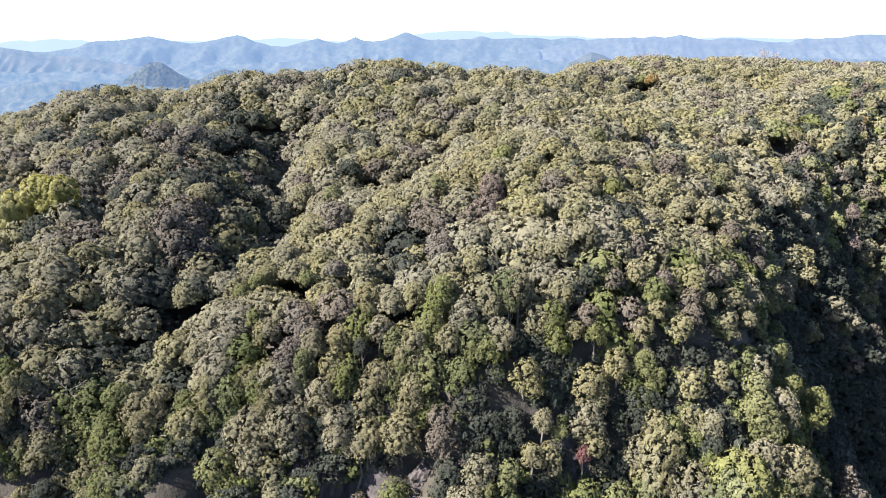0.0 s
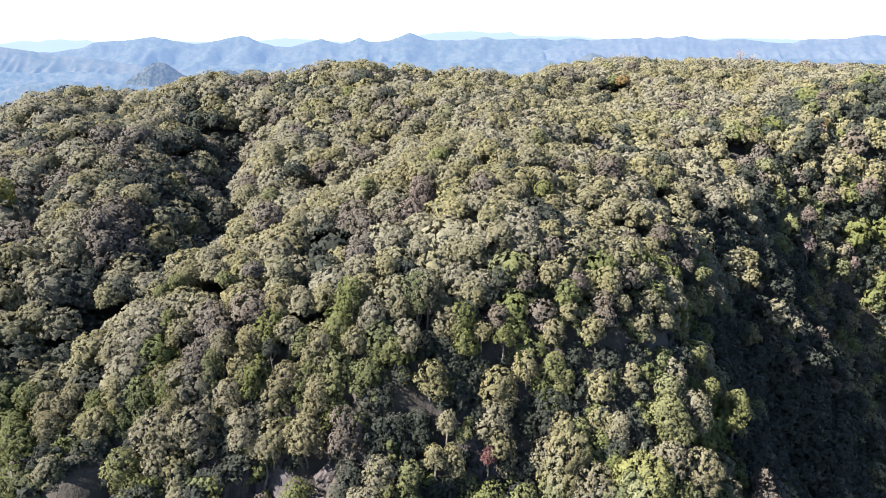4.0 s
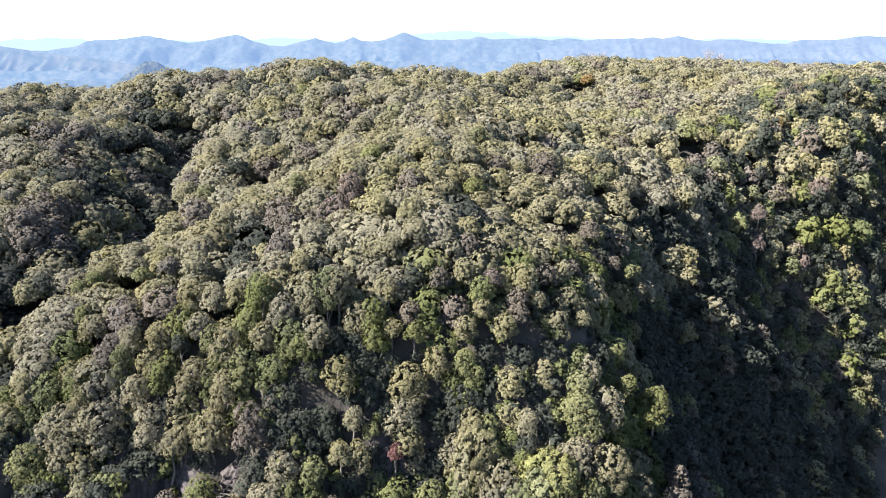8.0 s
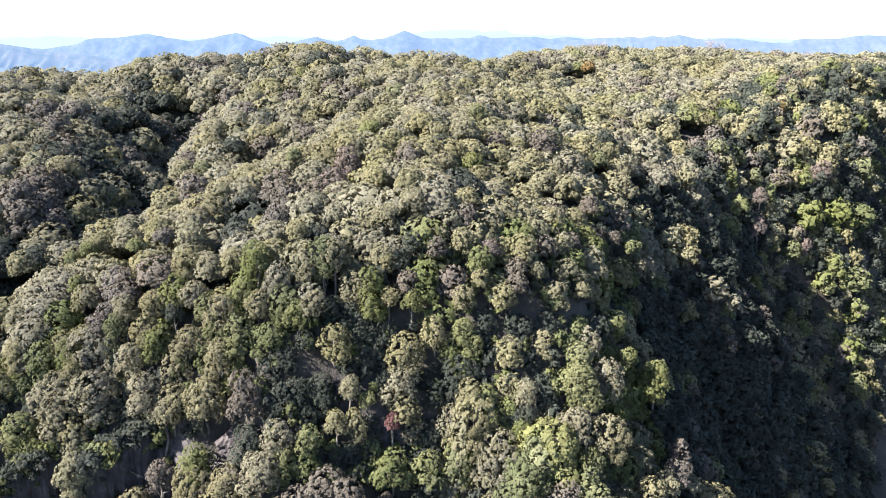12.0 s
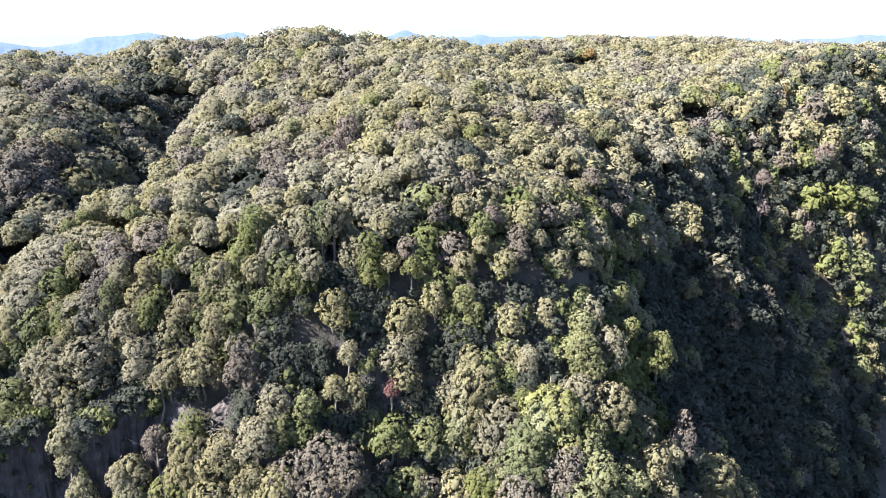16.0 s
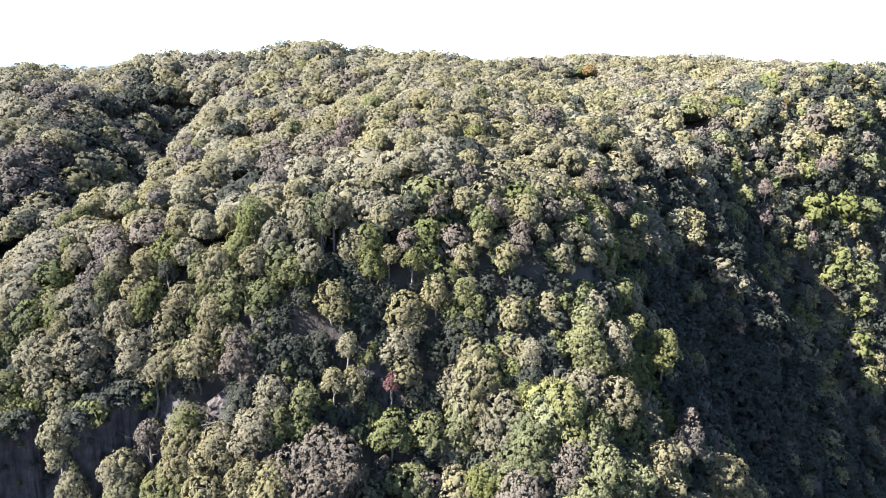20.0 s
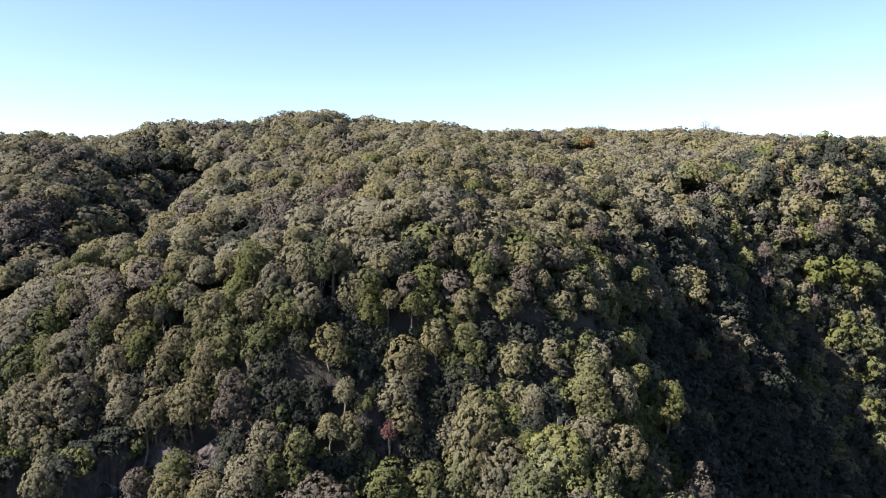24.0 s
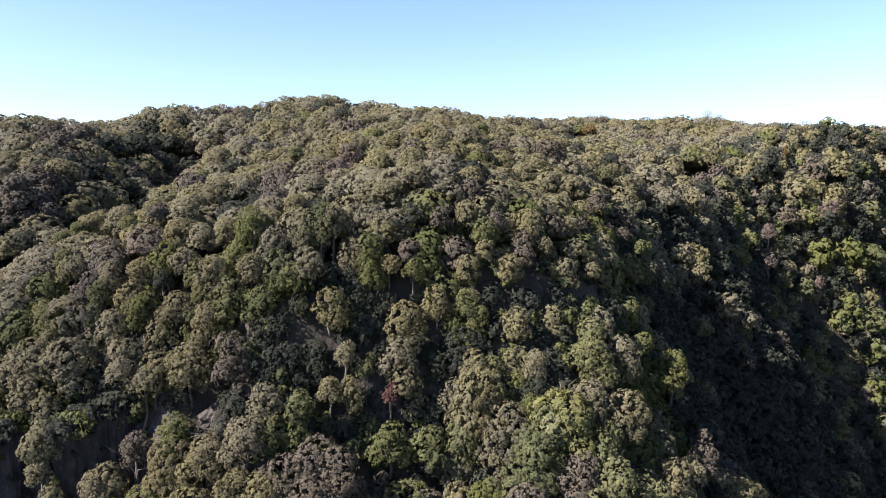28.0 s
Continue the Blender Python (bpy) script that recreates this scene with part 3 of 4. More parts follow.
TWIGGY = [crown_shape(70 + k, 4200, 110 + k, 0.036, 0.9, 0.55, loose=0.5, core=0.4) for k in range(3)]


def stick(p, q, r0, r1, sides=6, bend=0.0, seed=0):
    """A tapered, slightly crooked limb from p to q."""
    g = np.random.default_rng(seed)
    p, q = np.array(p, float), np.array(q, float)
    ax = q - p
    u = np.cross(ax, [0.3, 0.8, 0.5]); u /= np.linalg.norm(u)
    v = np.cross(ax, u); v /= np.linalg.norm(v)
    ring, n = [], 5
    for k in range(n):
        t = k / (n - 1)
        c = p + ax * t + (u * g.normal(0, 1) + v * g.normal(0, 1)) * bend * math.sin(math.pi * t)
        r = r0 + (r1 - r0) * t
        an = np.arange(sides) * 2 * math.pi / sides
        ring.append(c + r * (np.cos(an)[:, None] * u + np.sin(an)[:, None] * v))
    verts = np.concatenate(ring)
    f = [[k * sides + j, k * sides + (j + 1) % sides, (k + 1) * sides + (j + 1) % sides, (k + 1) * sides + j] for k in range(n - 1) for j in range(sides)]
    return verts, np.array(f)


crown_cache = {}


def crown_mesh(kind, k, r):
    shapes = TWIGGY if kind == "pink" else DENSE if r > 4.3 else BIG
    k = k % len(shapes)
    key = (kind, k, r > 4.3)
    if key not in crown_cache:
        v, f, b = shapes[k]
        crown_cache[key] = link_mesh("crown", v, f, [LEAVES[kind]], smooth=True, normals=b)
    return crown_cache[key]


trunk_cache = {}


def trunk_mesh(k):
    """Trunk of height 1 from the ground up, and three limbs, all as separate meshes."""
    if k not in trunk_cache:
        m = [BARK]
        out = [link_mesh("trunk", *stick((0, 0, -0.25), (0.03 * (k - 1), 0.02, 0.80), 0.035, 0.016, 7, 0.03, k), m, smooth=True)]
        for j in range(3):
            a = 2.1 * j + k
            out.append(link_mesh("limb", *stick((0.01, 0.01, 0.42 + 0.09 * j), (0.24 * math.cos(a), 0.24 * math.sin(a), 0.74 + 0.06 * j), 0.016, 0.006, 5, 0.03, k + j), m, smooth=True))
        trunk_cache[k] = out
    return trunk_cache[k]


LABELS = {
    "olive": ("evergreen_tree", "broad olive-green evergreen tree with a clumped crown", "tree"),
    "dark": ("evergreen_tree", "dark green leafy tree, its leaf colour deepened for shade", "tree"),
    "grey": ("evergreen_tree", "dull grey-green evergreen tree with a dense rounded crown", "tree"),
    "green": ("leafy_tree", "fresh green leafy tree on the steep face", "tree"),
    "lime": ("leafy_tree", "bright yellow-green leafy tree lit by the sun", "tree"),
    "bamboo": ("bamboo_clump", "bright yellow-green bamboo clump with arching canes", "bamboo"),
    "gold": ("bamboo_clump", "golden yellow bamboo clump with arching canes", "bamboo"),
    "brown": ("bare_tree", "greyish-brown tree with fine half-bare twigs", "tree"),
    "pink": ("bare_tree", "pinkish-grey half-bare twiggy tree among evergreens", "tree"),
    "orange": ("autumn_tree", "orange-tinted leafy tree in the evergreen wood", "tree"),
    "red": ("red_shrub", "small dull red-leaved shrub on the steep slope", "shrub"),
}


def plant(kind, x, y, r, top, turn, k):
    """One tree as a thing: trunk, limbs and crown, with its crown's top at the given height."""
    name, label, cat = LABELS[kind]
    base = float(floor_height(x, y))
    root = new(name)
    root.matrix_world = pose(x, y, base, 0, 0, turn)
    tagged(root, label, cat, "trees of the wooded hill")
    tall = max(top - base, r * 0.9)
    for j, me in enumerate(trunk_mesh(k % 3)):
        ob = new("trunk" if j == 0 else "limb", me)
        ob.parent = root
        ob.scale = (tall * (0.8 if j == 0 else 0.9) * (1 if j == 0 else r / (0.42 * tall)), ) * 2 + (tall * 0.95,)
    cr = new("crown", crown_mesh(kind, k, r))
    cr.parent = root
    cr.matrix_basis = Matrix.LocRotScale((0, 0, tall), None, (r, r, r * (1.06 + 0.10 * math.sin(7 * x + y))))
    return root


CANES = [crown_shape(110 + k, 5200, 130, 0.048, 0.75, 0.45, 7, 0.40, 0.8, 0.84, core=0.45) for k in range(2)]
PALE_CANE = rough_stuff("dry_cane", [(0.3, (0.13, 0.115, 0.06)), (0.7, (0.22, 0.20, 0.12))], 2.0)


def bamboo(kind, x, y, r, top, turn, k):
    """A clump of bamboo: a feathery mass of leaves over many canes, of which some arch out over it."""
    name, label, cat = LABELS["gold" if x < 0 else "bamboo"]
    base = float(floor_height(x, y))
    root = new(name)
    root.matrix_world = pose(x, y, base)
    tagged(root, label, cat, "bamboo clumps on the hill")
    tall = top - base
    v, f, b = CANES[k % 2]
    cr = new("foliage", link_mesh("foliage", v * np.array([r, r, r * 1.1]) + np.array([0, 0, tall]), f, [LEAVES["gold" if x < 0 else "bamboo"]], smooth=True, normals=b))
    cr.parent = root
    g = np.random.default_rng(k)
    for j in range(5):
        a = j * 2.4 + turn
        out = g.uniform(0.3, 0.75) * r
        p = np.array([0.3 * math.cos(a), 0.3 * math.sin(a), -0.6])
        m = np.array([0.4 * out * math.cos(a), 0.4 * out * math.sin(a), tall * g.uniform(0.96, 1.05)])
        e = m + np.array([0.45 * out * math.cos(a), 0.45 * out * math.sin(a), g.uniform(0.0, 1.0)])
        v1, f1 = stick(p, m, 0.035, 0.028, 5, 0.1, k + j)
        v2, f2 = stick(m, e, 0.028, 0.008, 5, 0.12, k + j + 50)
        cane = new("cane", link_mesh("cane", np.concatenate([v1, v2]), np.concatenate([f1, f2 + len(v1)]), [PALE_CANE], smooth=True))
        cane.parent = root
    return root


class Wood:
    """Where trees stand so far, to keep them apart."""
    def __init__(self):
        self.cells, self.trees = {}, []

    def clear_of(self, x, y, z, r, close):
        cx, cy = int(x // 8), int(y // 8)
        for i in (cx - 1, cx, cx + 1):
            for j in (cy - 1, cy, cy + 1):
                for a, b, c, q in self.cells.get((i, j), ()):
                    if (a - x) ** 2 + (b - y) ** 2 + 0.55 * (c - z) ** 2 < (close * (r + q)) ** 2:
                        return False
        return True

    def add(self, kind, x, y, r, z):
        self.cells.setdefault((int(x // 8), int(y // 8)), []).append((x, y, z, r))
        self.trees.append((kind, x, y, r, z))


wood = Wood()
OUTCROP = (-2.8, 107.0, 2.8)
# trees that stand out: x, y, radius of the crown
BAMBOO_TREES = [(50, 107, 6.4), (-100, 163, 5.4), (-93, 164, 5.6), (-88, 163, 4.6)]
ORANGE_TREES = [(96, 356, 4.2), (101, 354, 3.4), (157, 272, 3.6)]
GREY_TREES = [(-77, 187, 6.2), (-90, 259, 6.3), (-81, 261, 5.9), (-114, 297, 6.3), (-112, 275, 6.2), (-124, 264, 5.3),
    (-113, 254, 5.6), (-35, 298, 4.9), (-35, 267, 4.4), (28, 250, 4.8), (-45, 141, 4.7), (-33, 146, 3.7), (-29, 136, 3.2),
    (-18, 142, 4.1), (-43, 132, 5.3), (-40, 124, 4.3), (-11, 119, 3.0), (-9, 122, 3.0), (-5, 129, 5.0), (1, 130, 4.3), (4, 119, 3.5),
    (12, 125, 3.7), (12, 135, 2.9), (10, 116, 3.4), (7, 137, 2.7), (56, 137, 2.3), (55, 145, 3.1), (79, 158, 3.0), (92, 196, 3.3),
    (37, 174, 3.6), (4, 195, 3.8), (22, 233, 3.7)]
GREY_TREES_B = [(-41, 120, 5.9), (-29, 116, 4.7), (-21, 114, 3.2), (-30, 110, 4.7), (41, 113, 3.8), (34, 112, 3.0), (108, 177, 2.7),
    (-13, 110, 3.2), (103, 178, 3.8), (-81, 191, 6.2), (-88, 179, 6.1), (-77, 137, 5.7), (-64, 138, 5.5), (-67, 120, 4.6),
    (-46, 139, 5.3), (43, 107, 4.0), (5, 104, 2.8)]
BROWN_TREES = [(-79, 202, 5.8), (-72, 204, 5.5), (-71, 192, 4.9), (-65, 185, 6.0), (-55, 196, 5.4), (-60, 160, 5.6), (-60, 153, 4.6),
    (-39, 201, 4.1), (-24, 160, 4.6), (-6, 206, 2.6), (-31, 233, 4.6), (25, 158, 3.3), (45, 176, 3.1), (74, 357, 6.3), (57, 178, 3.7),
    (117, 321, 6.5), (113, 388, 5.0), (165, 264, 5.7), (185, 264, 4.8), (115, 237, 3.6), (147, 243, 3.9), (138, 248, 4.8),
    (-18, 124, 5.1), (-26, 124, 3.9), (-24, 121, 3.6), (-27, 119, 3.4), (-20, 131, 2.3), (-1, 149, 4.0), (0, 135, 2.9),
    (26, 121, 2.5), (31, 125, 2.3), (46, 126, 2.4)]
BROWN_TREES_B = [(46, 124, 2.3), (37, 131, 2.4), (52, 133, 2.5), (58, 139, 2.1), (65, 157, 2.9), (70, 152, 1.7), (153, 267, 5.6),
    (104, 167, 2.2), (2, 101, 2.8), (62, 112, 3.4), (-130, 234, 6.1), (-96, 184, 5.0), (11, 99, 5.7), (77, 121, 2.3)]
PINK_TREES = [(11, 159, 4.4), (9, 150, 4.7), (41, 127, 2.4), (163, 247, 4.5), (137, 234, 2.9), (134, 227, 3.4), (-1, 108, 3.4),
    (153, 232, 2.6), (53, 101, 2.4)]
LIME_TREES = [(-18, 264, 3.8), (17, 236, 4.1), (-1, 160, 2.0), (15, 174, 3.1), (41, 192, 2.5), (101, 388, 5.6), (98, 358, 4.0),
    (147, 418, 5.5), (65, 196, 2.3), (105, 272, 4.0), (73, 188, 2.4), (39, 161, 2.6), (183, 258, 5.2), (136, 238, 2.5),
    (156, 244, 3.5), (123, 239, 4.0), (118, 256, 5.1), (-39, 133, 1.7), (-36, 134, 2.0), (-35, 126, 1.7), (-8, 117, 2.5),
    (-26, 132, 1.9), (12, 119, 1.4), (-2, 118, 2.9), (63, 143, 2.9), (79, 172, 2.3), (75, 156, 2.1), (67, 156, 1.6), (-27, 176, 2.4),
    (-2, 114, 3.9), (8, 114, 2.5), (20, 110, 1.4)]
LIME_TREES_B = [(11, 105, 1.8), (30, 109, 2.5), (37, 119, 2.9), (38, 117, 2.2), (57, 120, 3.0), (68, 128, 2.3), (72, 130, 2.6),
    (76, 133, 1.6), (58, 114, 2.5), (57, 106, 2.4), (127, 227, 4.0), (177, 245, 5.5), (167, 215, 4.0), (148, 230, 3.5),
    (34, 105, 3.6), (43, 102, 3.4), (60, 102, 2.9), (73, 115, 1.7), (82, 119, 3.5)]
OLIVE_TREES = [(-63, 168, 4.9), (-57, 167, 4.3), (-47, 171, 3.9), (-73, 173, 3.2), (-35, 206, 4.9), (-51, 238, 4.8), (-36, 214, 4.3),
    (-37, 191, 3.6), (-13, 230, 5.6), (-7, 229, 4.0), (-21, 209, 4.5), (-16, 209, 3.8), (-28, 254, 4.5), (-12, 249, 4.8),
    (5, 243, 4.3), (-2, 226, 4.0), (6, 228, 4.4), (18, 186, 3.9), (27, 177, 3.7), (8, 180, 3.5), (-2, 196, 3.5), (21, 165, 2.7),
    (29, 161, 3.7), (69, 240, 4.2), (40, 242, 4.6), (50, 269, 4.7), (92, 304, 6.4), (95, 274, 4.4), (53, 168, 3.3), (155, 252, 6.2),
    (168, 253, 5.0), (131, 278, 6.1)]
OLIVE_TREES_B = [(146, 267, 5.1), (208, 318, 5.8), (212, 304, 6.0), (197, 291, 4.8), (177, 267, 4.3), (107, 242, 4.9),
    (-24, 139, 2.4), (-41, 138, 3.3), (-51, 137, 3.2), (-35, 136, 2.5), (-27, 137, 2.6), (-15, 131, 3.2), (-18, 119, 3.2),
    (-32, 123, 3.0), (-12, 162, 3.8), (-1, 137, 3.2), (22, 124, 3.5), (19, 143, 3.2), (22, 130, 2.7), (27, 131, 3.0), (26, 137, 2.9),
    (6, 127, 2.3), (-5, 123, 3.0), (23, 119, 2.2), (9, 119, 2.2), (17, 120, 3.2), (40, 156, 3.3), (44, 147, 2.6), (37, 135, 2.9),
    (50, 165, 3.0), (55, 161, 3.4), (60, 160, 3.5)]
OLIVE_TREES_C = [(48, 138, 3.4), (50, 136, 3.6), (60, 149, 3.2), (36, 127, 2.8), (36, 121, 2.7), (39, 123, 2.1), (43, 122, 2.7),
    (59, 132, 1.8), (59, 130, 1.8), (50, 127, 1.7), (-5, 112, 3.1), (18, 111, 2.5), (26, 112, 3.4), (-36, 107, 4.3), (24, 108, 3.4),
    (44, 117, 3.3), (57, 117, 3.6), (47, 114, 3.1), (97, 182, 2.9), (171, 229, 4.4), (172, 234, 5.4), (166, 222, 6.1),
    (168, 242, 6.4), (156, 239, 6.1), (31, 118, 3.0), (14, 113, 3.4), (-76, 129, 4.9), (-50, 127, 5.0), (-54, 116, 4.0),
    (-52, 148, 5.1), (-6, 102, 4.5), (21, 101, 3.2)]
OLIVE_TREES_D = [(-17, 102, 2.7), (3, 98, 3.4), (159, 229, 4.6), (164, 233, 4.2)]
DARK_TREES = [(-59, 226, 5.5), (-60, 189, 4.0), (-66, 210, 4.4), (-63, 221, 5.0), (-43, 182, 4.4), (-49, 184, 2.9), (-55, 205, 3.9),
    (-93, 237, 5.1), (-24, 230, 4.1), (-26, 201, 3.4), (83, 343, 4.4), (78, 203, 3.0), (75, 242, 3.5), (-49, 139, 3.4),
    (-47, 126, 3.0), (-14, 117, 1.9), (-7, 134, 3.9), (27, 125, 2.3), (21, 121, 2.1), (-4, 253, 3.6), (-7, 105, 2.9)]
RED_TREES = [(24, 109.6, 1.5)]
# trees of the steep face that stand out: x, y, radius of the crown, height of its top
FACE_OLIVE = [(-8, 103, 4.9, 51), (-2, 101, 4.3, 52), (-3, 98, 4.8, 46), (-29, 108, 3.2, 57), (-28, 105, 3.4, 53),
    (-28, 104, 2.6, 49), (-26, 102, 2.6, 44), (-18, 103, 3.6, 47), (-7, 109, 3.9, 64), (7, 97, 4.6, 48), (15, 107, 2.3, 59),
    (18, 108, 2.3, 59), (37, 113, 2.9, 62), (61, 111, 4.5, 56), (68, 108, 3.5, 46), (82, 117, 5.1, 39), (88, 119, 4.8, 33),
    (70, 106, 4.1, 41), (38, 112, 5.7, 60), (35, 104, 4.3, 44), (-13, 110, 3.5, 62)]
FACE_GREY = [(-33, 111, 4.3, 64), (-32, 109, 3.4, 59), (-27, 111, 4.7, 64), (-18, 111, 3.6, 64), (-14, 109, 2.5, 60),
    (6, 104, 3.2, 59), (17, 110, 2.1, 64), (25, 113, 3.6, 64), (42, 108, 4.9, 55), (55, 110, 3.6, 58), (47, 113, 2.4, 62),
    (62, 120, 3.6, 63), (4, 101, 3.9, 55)]
FACE_LIME = [(-38, 108, 3.8, 58), (-36, 106, 3.0, 54), (-17, 101, 4.6, 43), (11, 104, 2.3, 58), (30, 108, 3.4, 51),
    (35, 109, 3.8, 52), (27, 104, 4.6, 44), (20, 110, 1.7, 61), (40, 113, 2.4, 61), (56, 116, 4.2, 64), (74, 130, 4.0, 58),
    (56, 104, 3.0, 52), (57, 101, 4.5, 49), (62, 102, 4.1, 46), (54, 98, 4.8, 46), (-10, 100, 4.8, 45), (167, 216, 4.2, 18),
    (27, 119, 2.1, 76), (36, 118, 2.7, 71)]
FACE_GREEN = [(-8, 105, 3.1, 54), (24, 107, 3.8, 52), (48, 106, 3.6, 56), (46, 104, 5.1, 53), (39, 103, 3.2, 45)]
FACE_BROWN = [(10, 99, 4.5, 50), (17, 99, 4.6, 51), (14, 97, 4.7, 48), (14, 101, 4.4, 52), (-14, 105, 2.8, 51), (-0, 108, 3.6, 66), (30, 104, 3.3, 43), (45, 99, 5.1, 46),
    (52, 101, 3.9, 50), (74, 114, 3.0, 46)]
FACE = [("brown", FACE_BROWN), ("grey", FACE_GREY), ("lime", FACE_LIME), ("green", FACE_GREEN), ("olive", FACE_OLIVE)]
for kind, rows in FACE:
    for x, y, r, z in rows:
        wood.add(kind, x, y, r, z)
face_count = len(wood.trees)
# a row of trees down the spur beside the gully
SPUR_TREES = [(72, 112, 2.6), (77, 115, 2.4), (81, 116, 2.2), (86, 119, 2.4), (75, 109, 2.4)]
SPECIAL = [("bamboo", BAMBOO_TREES), ("olive", SPUR_TREES),
           ("grey", GREY_TREES + GREY_TREES_B),
           ("brown", BROWN_TREES + BROWN_TREES_B),
           ("pink", PINK_TREES),
           ("lime", LIME_TREES + LIME_TREES_B),
           ("olive", OLIVE_TREES + OLIVE_TREES_B + OLIVE_TREES_C + OLIVE_TREES_D),
           ("dark", DARK_TREES), ("orange", ORANGE_TREES),
           ("red", RED_TREES)]
for kind, rows in SPECIAL:
    for x, y, r in rows:
        if (x - OUTCROP[0]) ** 2 + (y - OUTCROP[1]) ** 2 < 7:
            continue
        if kind != "bamboo" and (x - 49) ** 2 + (y - 106) ** 2 < 26:
            continue
        top = float(canopy(x, y)) + (5.5 if kind == "bamboo" and x < 0 else 3.0 if kind == "bamboo" else 2.4 if kind == "red" else 1.4)
        if -47 < x < -9 and top < 57 and y < 111:
            continue
        if kind in ("bamboo", "red") or wood.clear_of(x, y, top, r, 0.42):
            wood.add("green" if kind in ("olive", "lime") and x > 140 and y < 250 else kind, x, y, r, top)
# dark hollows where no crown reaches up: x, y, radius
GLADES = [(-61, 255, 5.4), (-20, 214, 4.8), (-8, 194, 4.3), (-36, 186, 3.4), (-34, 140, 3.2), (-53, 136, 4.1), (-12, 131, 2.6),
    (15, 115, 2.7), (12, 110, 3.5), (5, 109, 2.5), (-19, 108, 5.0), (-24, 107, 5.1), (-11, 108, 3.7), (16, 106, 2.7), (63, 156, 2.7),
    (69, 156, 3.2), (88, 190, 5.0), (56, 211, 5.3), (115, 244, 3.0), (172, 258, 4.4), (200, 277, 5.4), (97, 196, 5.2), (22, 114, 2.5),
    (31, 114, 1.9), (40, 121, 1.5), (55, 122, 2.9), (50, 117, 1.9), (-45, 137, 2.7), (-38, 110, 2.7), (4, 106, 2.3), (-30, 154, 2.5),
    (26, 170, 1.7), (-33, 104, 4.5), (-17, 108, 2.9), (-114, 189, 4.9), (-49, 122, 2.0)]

N_TRY = 110000
tx = rng.uniform(-230, 330, N_TRY)
ty = 88 + 370 * rng.uniform(0, 1, N_TRY) ** 1.4
# more tries on the steep face, which holds more trees for its width
steep = rng.uniform(0, 1, N_TRY) < 0.4
ts = rng.uniform(-70, 10, N_TRY)
te = edge_line(tx)
ty = np.where(steep, te + ts * 1.3, ty)
tz = canopy(tx, ty)
ts = brink(tx, ty)
tr = rng.uniform(3.1, 6.0, N_TRY) * np.where(rng.uniform(0, 1, N_TRY) < 0.2, 1.3, 1.0)
tr = np.where(ts < 0, tr * 0.74, np.where(ts > 12, tr * 1.2, tr))
mood = 0.5 + 0.5 * np.sin(tx * 0.045 + 1.7 * np.sin(ty * 0.031)) * np.cos(ty * 0.05 + 0.6 * np.sin(tx * 0.06))
pick = rng.uniform(0, 1, N_TRY)
lift = np.clip(rng.normal(0, 1.0, N_TRY), -2.2, 1.9) * np.where(ts < 6, np.where(tx > 110, 3.2, 2.4), 0.55)
lift = np.where((ts < 6) & (tx > 115), lift * 1.3 - 2.0, lift)
lift = np.where((ts < -3) & (tx > 74) & (tx < 116), lift * 0.6, lift)
# the trees that fill the steep sides stand lower than those that catch the sun
tz = tz - hang(tx, ty)
# even tops along the crest
lift = np.where(ty > crest(tx) - 40, np.clip(lift, -1.5, 1.8), lift)
seen = (tx > -0.64 * ty - 12) & (tx < 33 + 0.64 * ty + 5) & (tz > 96 - 0.665 * ty) & (ty < crest(tx) + 8) & (ty > 80)
for i in np.nonzero(seen)[0]:
    x, y, z, r = tx[i], ty[i], tz[i], tr[i]
    hollow = any((x - a) ** 2 + (y - b) ** 2 < (c + 0.5 * r) ** 2 for a, b, c in GLADES)
    if (x - OUTCROP[0]) ** 2 + (y - OUTCROP[1]) ** 2 < (OUTCROP[2] + 0.3 * r) ** 2:
        continue
    if -47 < x < -8 and z < 57 and y < 111 and pick[i] > 0.06:
        continue
    if hollow and (ts[i] > 8 or any(((x - a) / u) ** 2 + ((y - b) / v) ** 2 < 0.6 for a, b, u, v, _ in ALCOVES[:2])):
        if ts[i] < 8:
            continue
        z = z - 5.5
    if not wood.clear_of(x, y, z, r, 0.46 if ts[i] < -3 and x > 74 else 0.58 if ts[i] < -7 else 0.48 if ts[i] < 6 else 0.50 if y < 205 else 0.50 if y > crest(x) - 30 else 0.56):
        continue
    p = pick[i]
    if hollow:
        # hollow trees take the dark leaves, so shade is in their colour as well
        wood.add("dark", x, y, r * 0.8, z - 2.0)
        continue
    if p < 0.05:
        kind = "brown"
    elif x < -42 and 140 < y < 292 and ts[i] > 8:
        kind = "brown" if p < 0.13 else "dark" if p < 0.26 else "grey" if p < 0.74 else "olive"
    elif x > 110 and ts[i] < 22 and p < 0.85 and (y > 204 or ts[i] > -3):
        # many dark crowns: the flank's gaps of shade made by leaf colour
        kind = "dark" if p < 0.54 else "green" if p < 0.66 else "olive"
    elif p < 0.10 and ts[i] < 6 and x < 110:
        kind = "lime"
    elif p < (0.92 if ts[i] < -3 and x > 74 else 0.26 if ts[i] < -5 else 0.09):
        # nearly all dark in the gully, its shade put into the leaf colour
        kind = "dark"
    elif ts[i] < 5 and x < 78 and p < 0.58:
        kind = "green"
    elif p < 0.28 + (0.5 if ts[i] > 8 else 0.42) * mood[i]:
        kind = "grey"
    else:
        kind = "olive"
    wood.add(kind, x, y, r, z + lift[i])

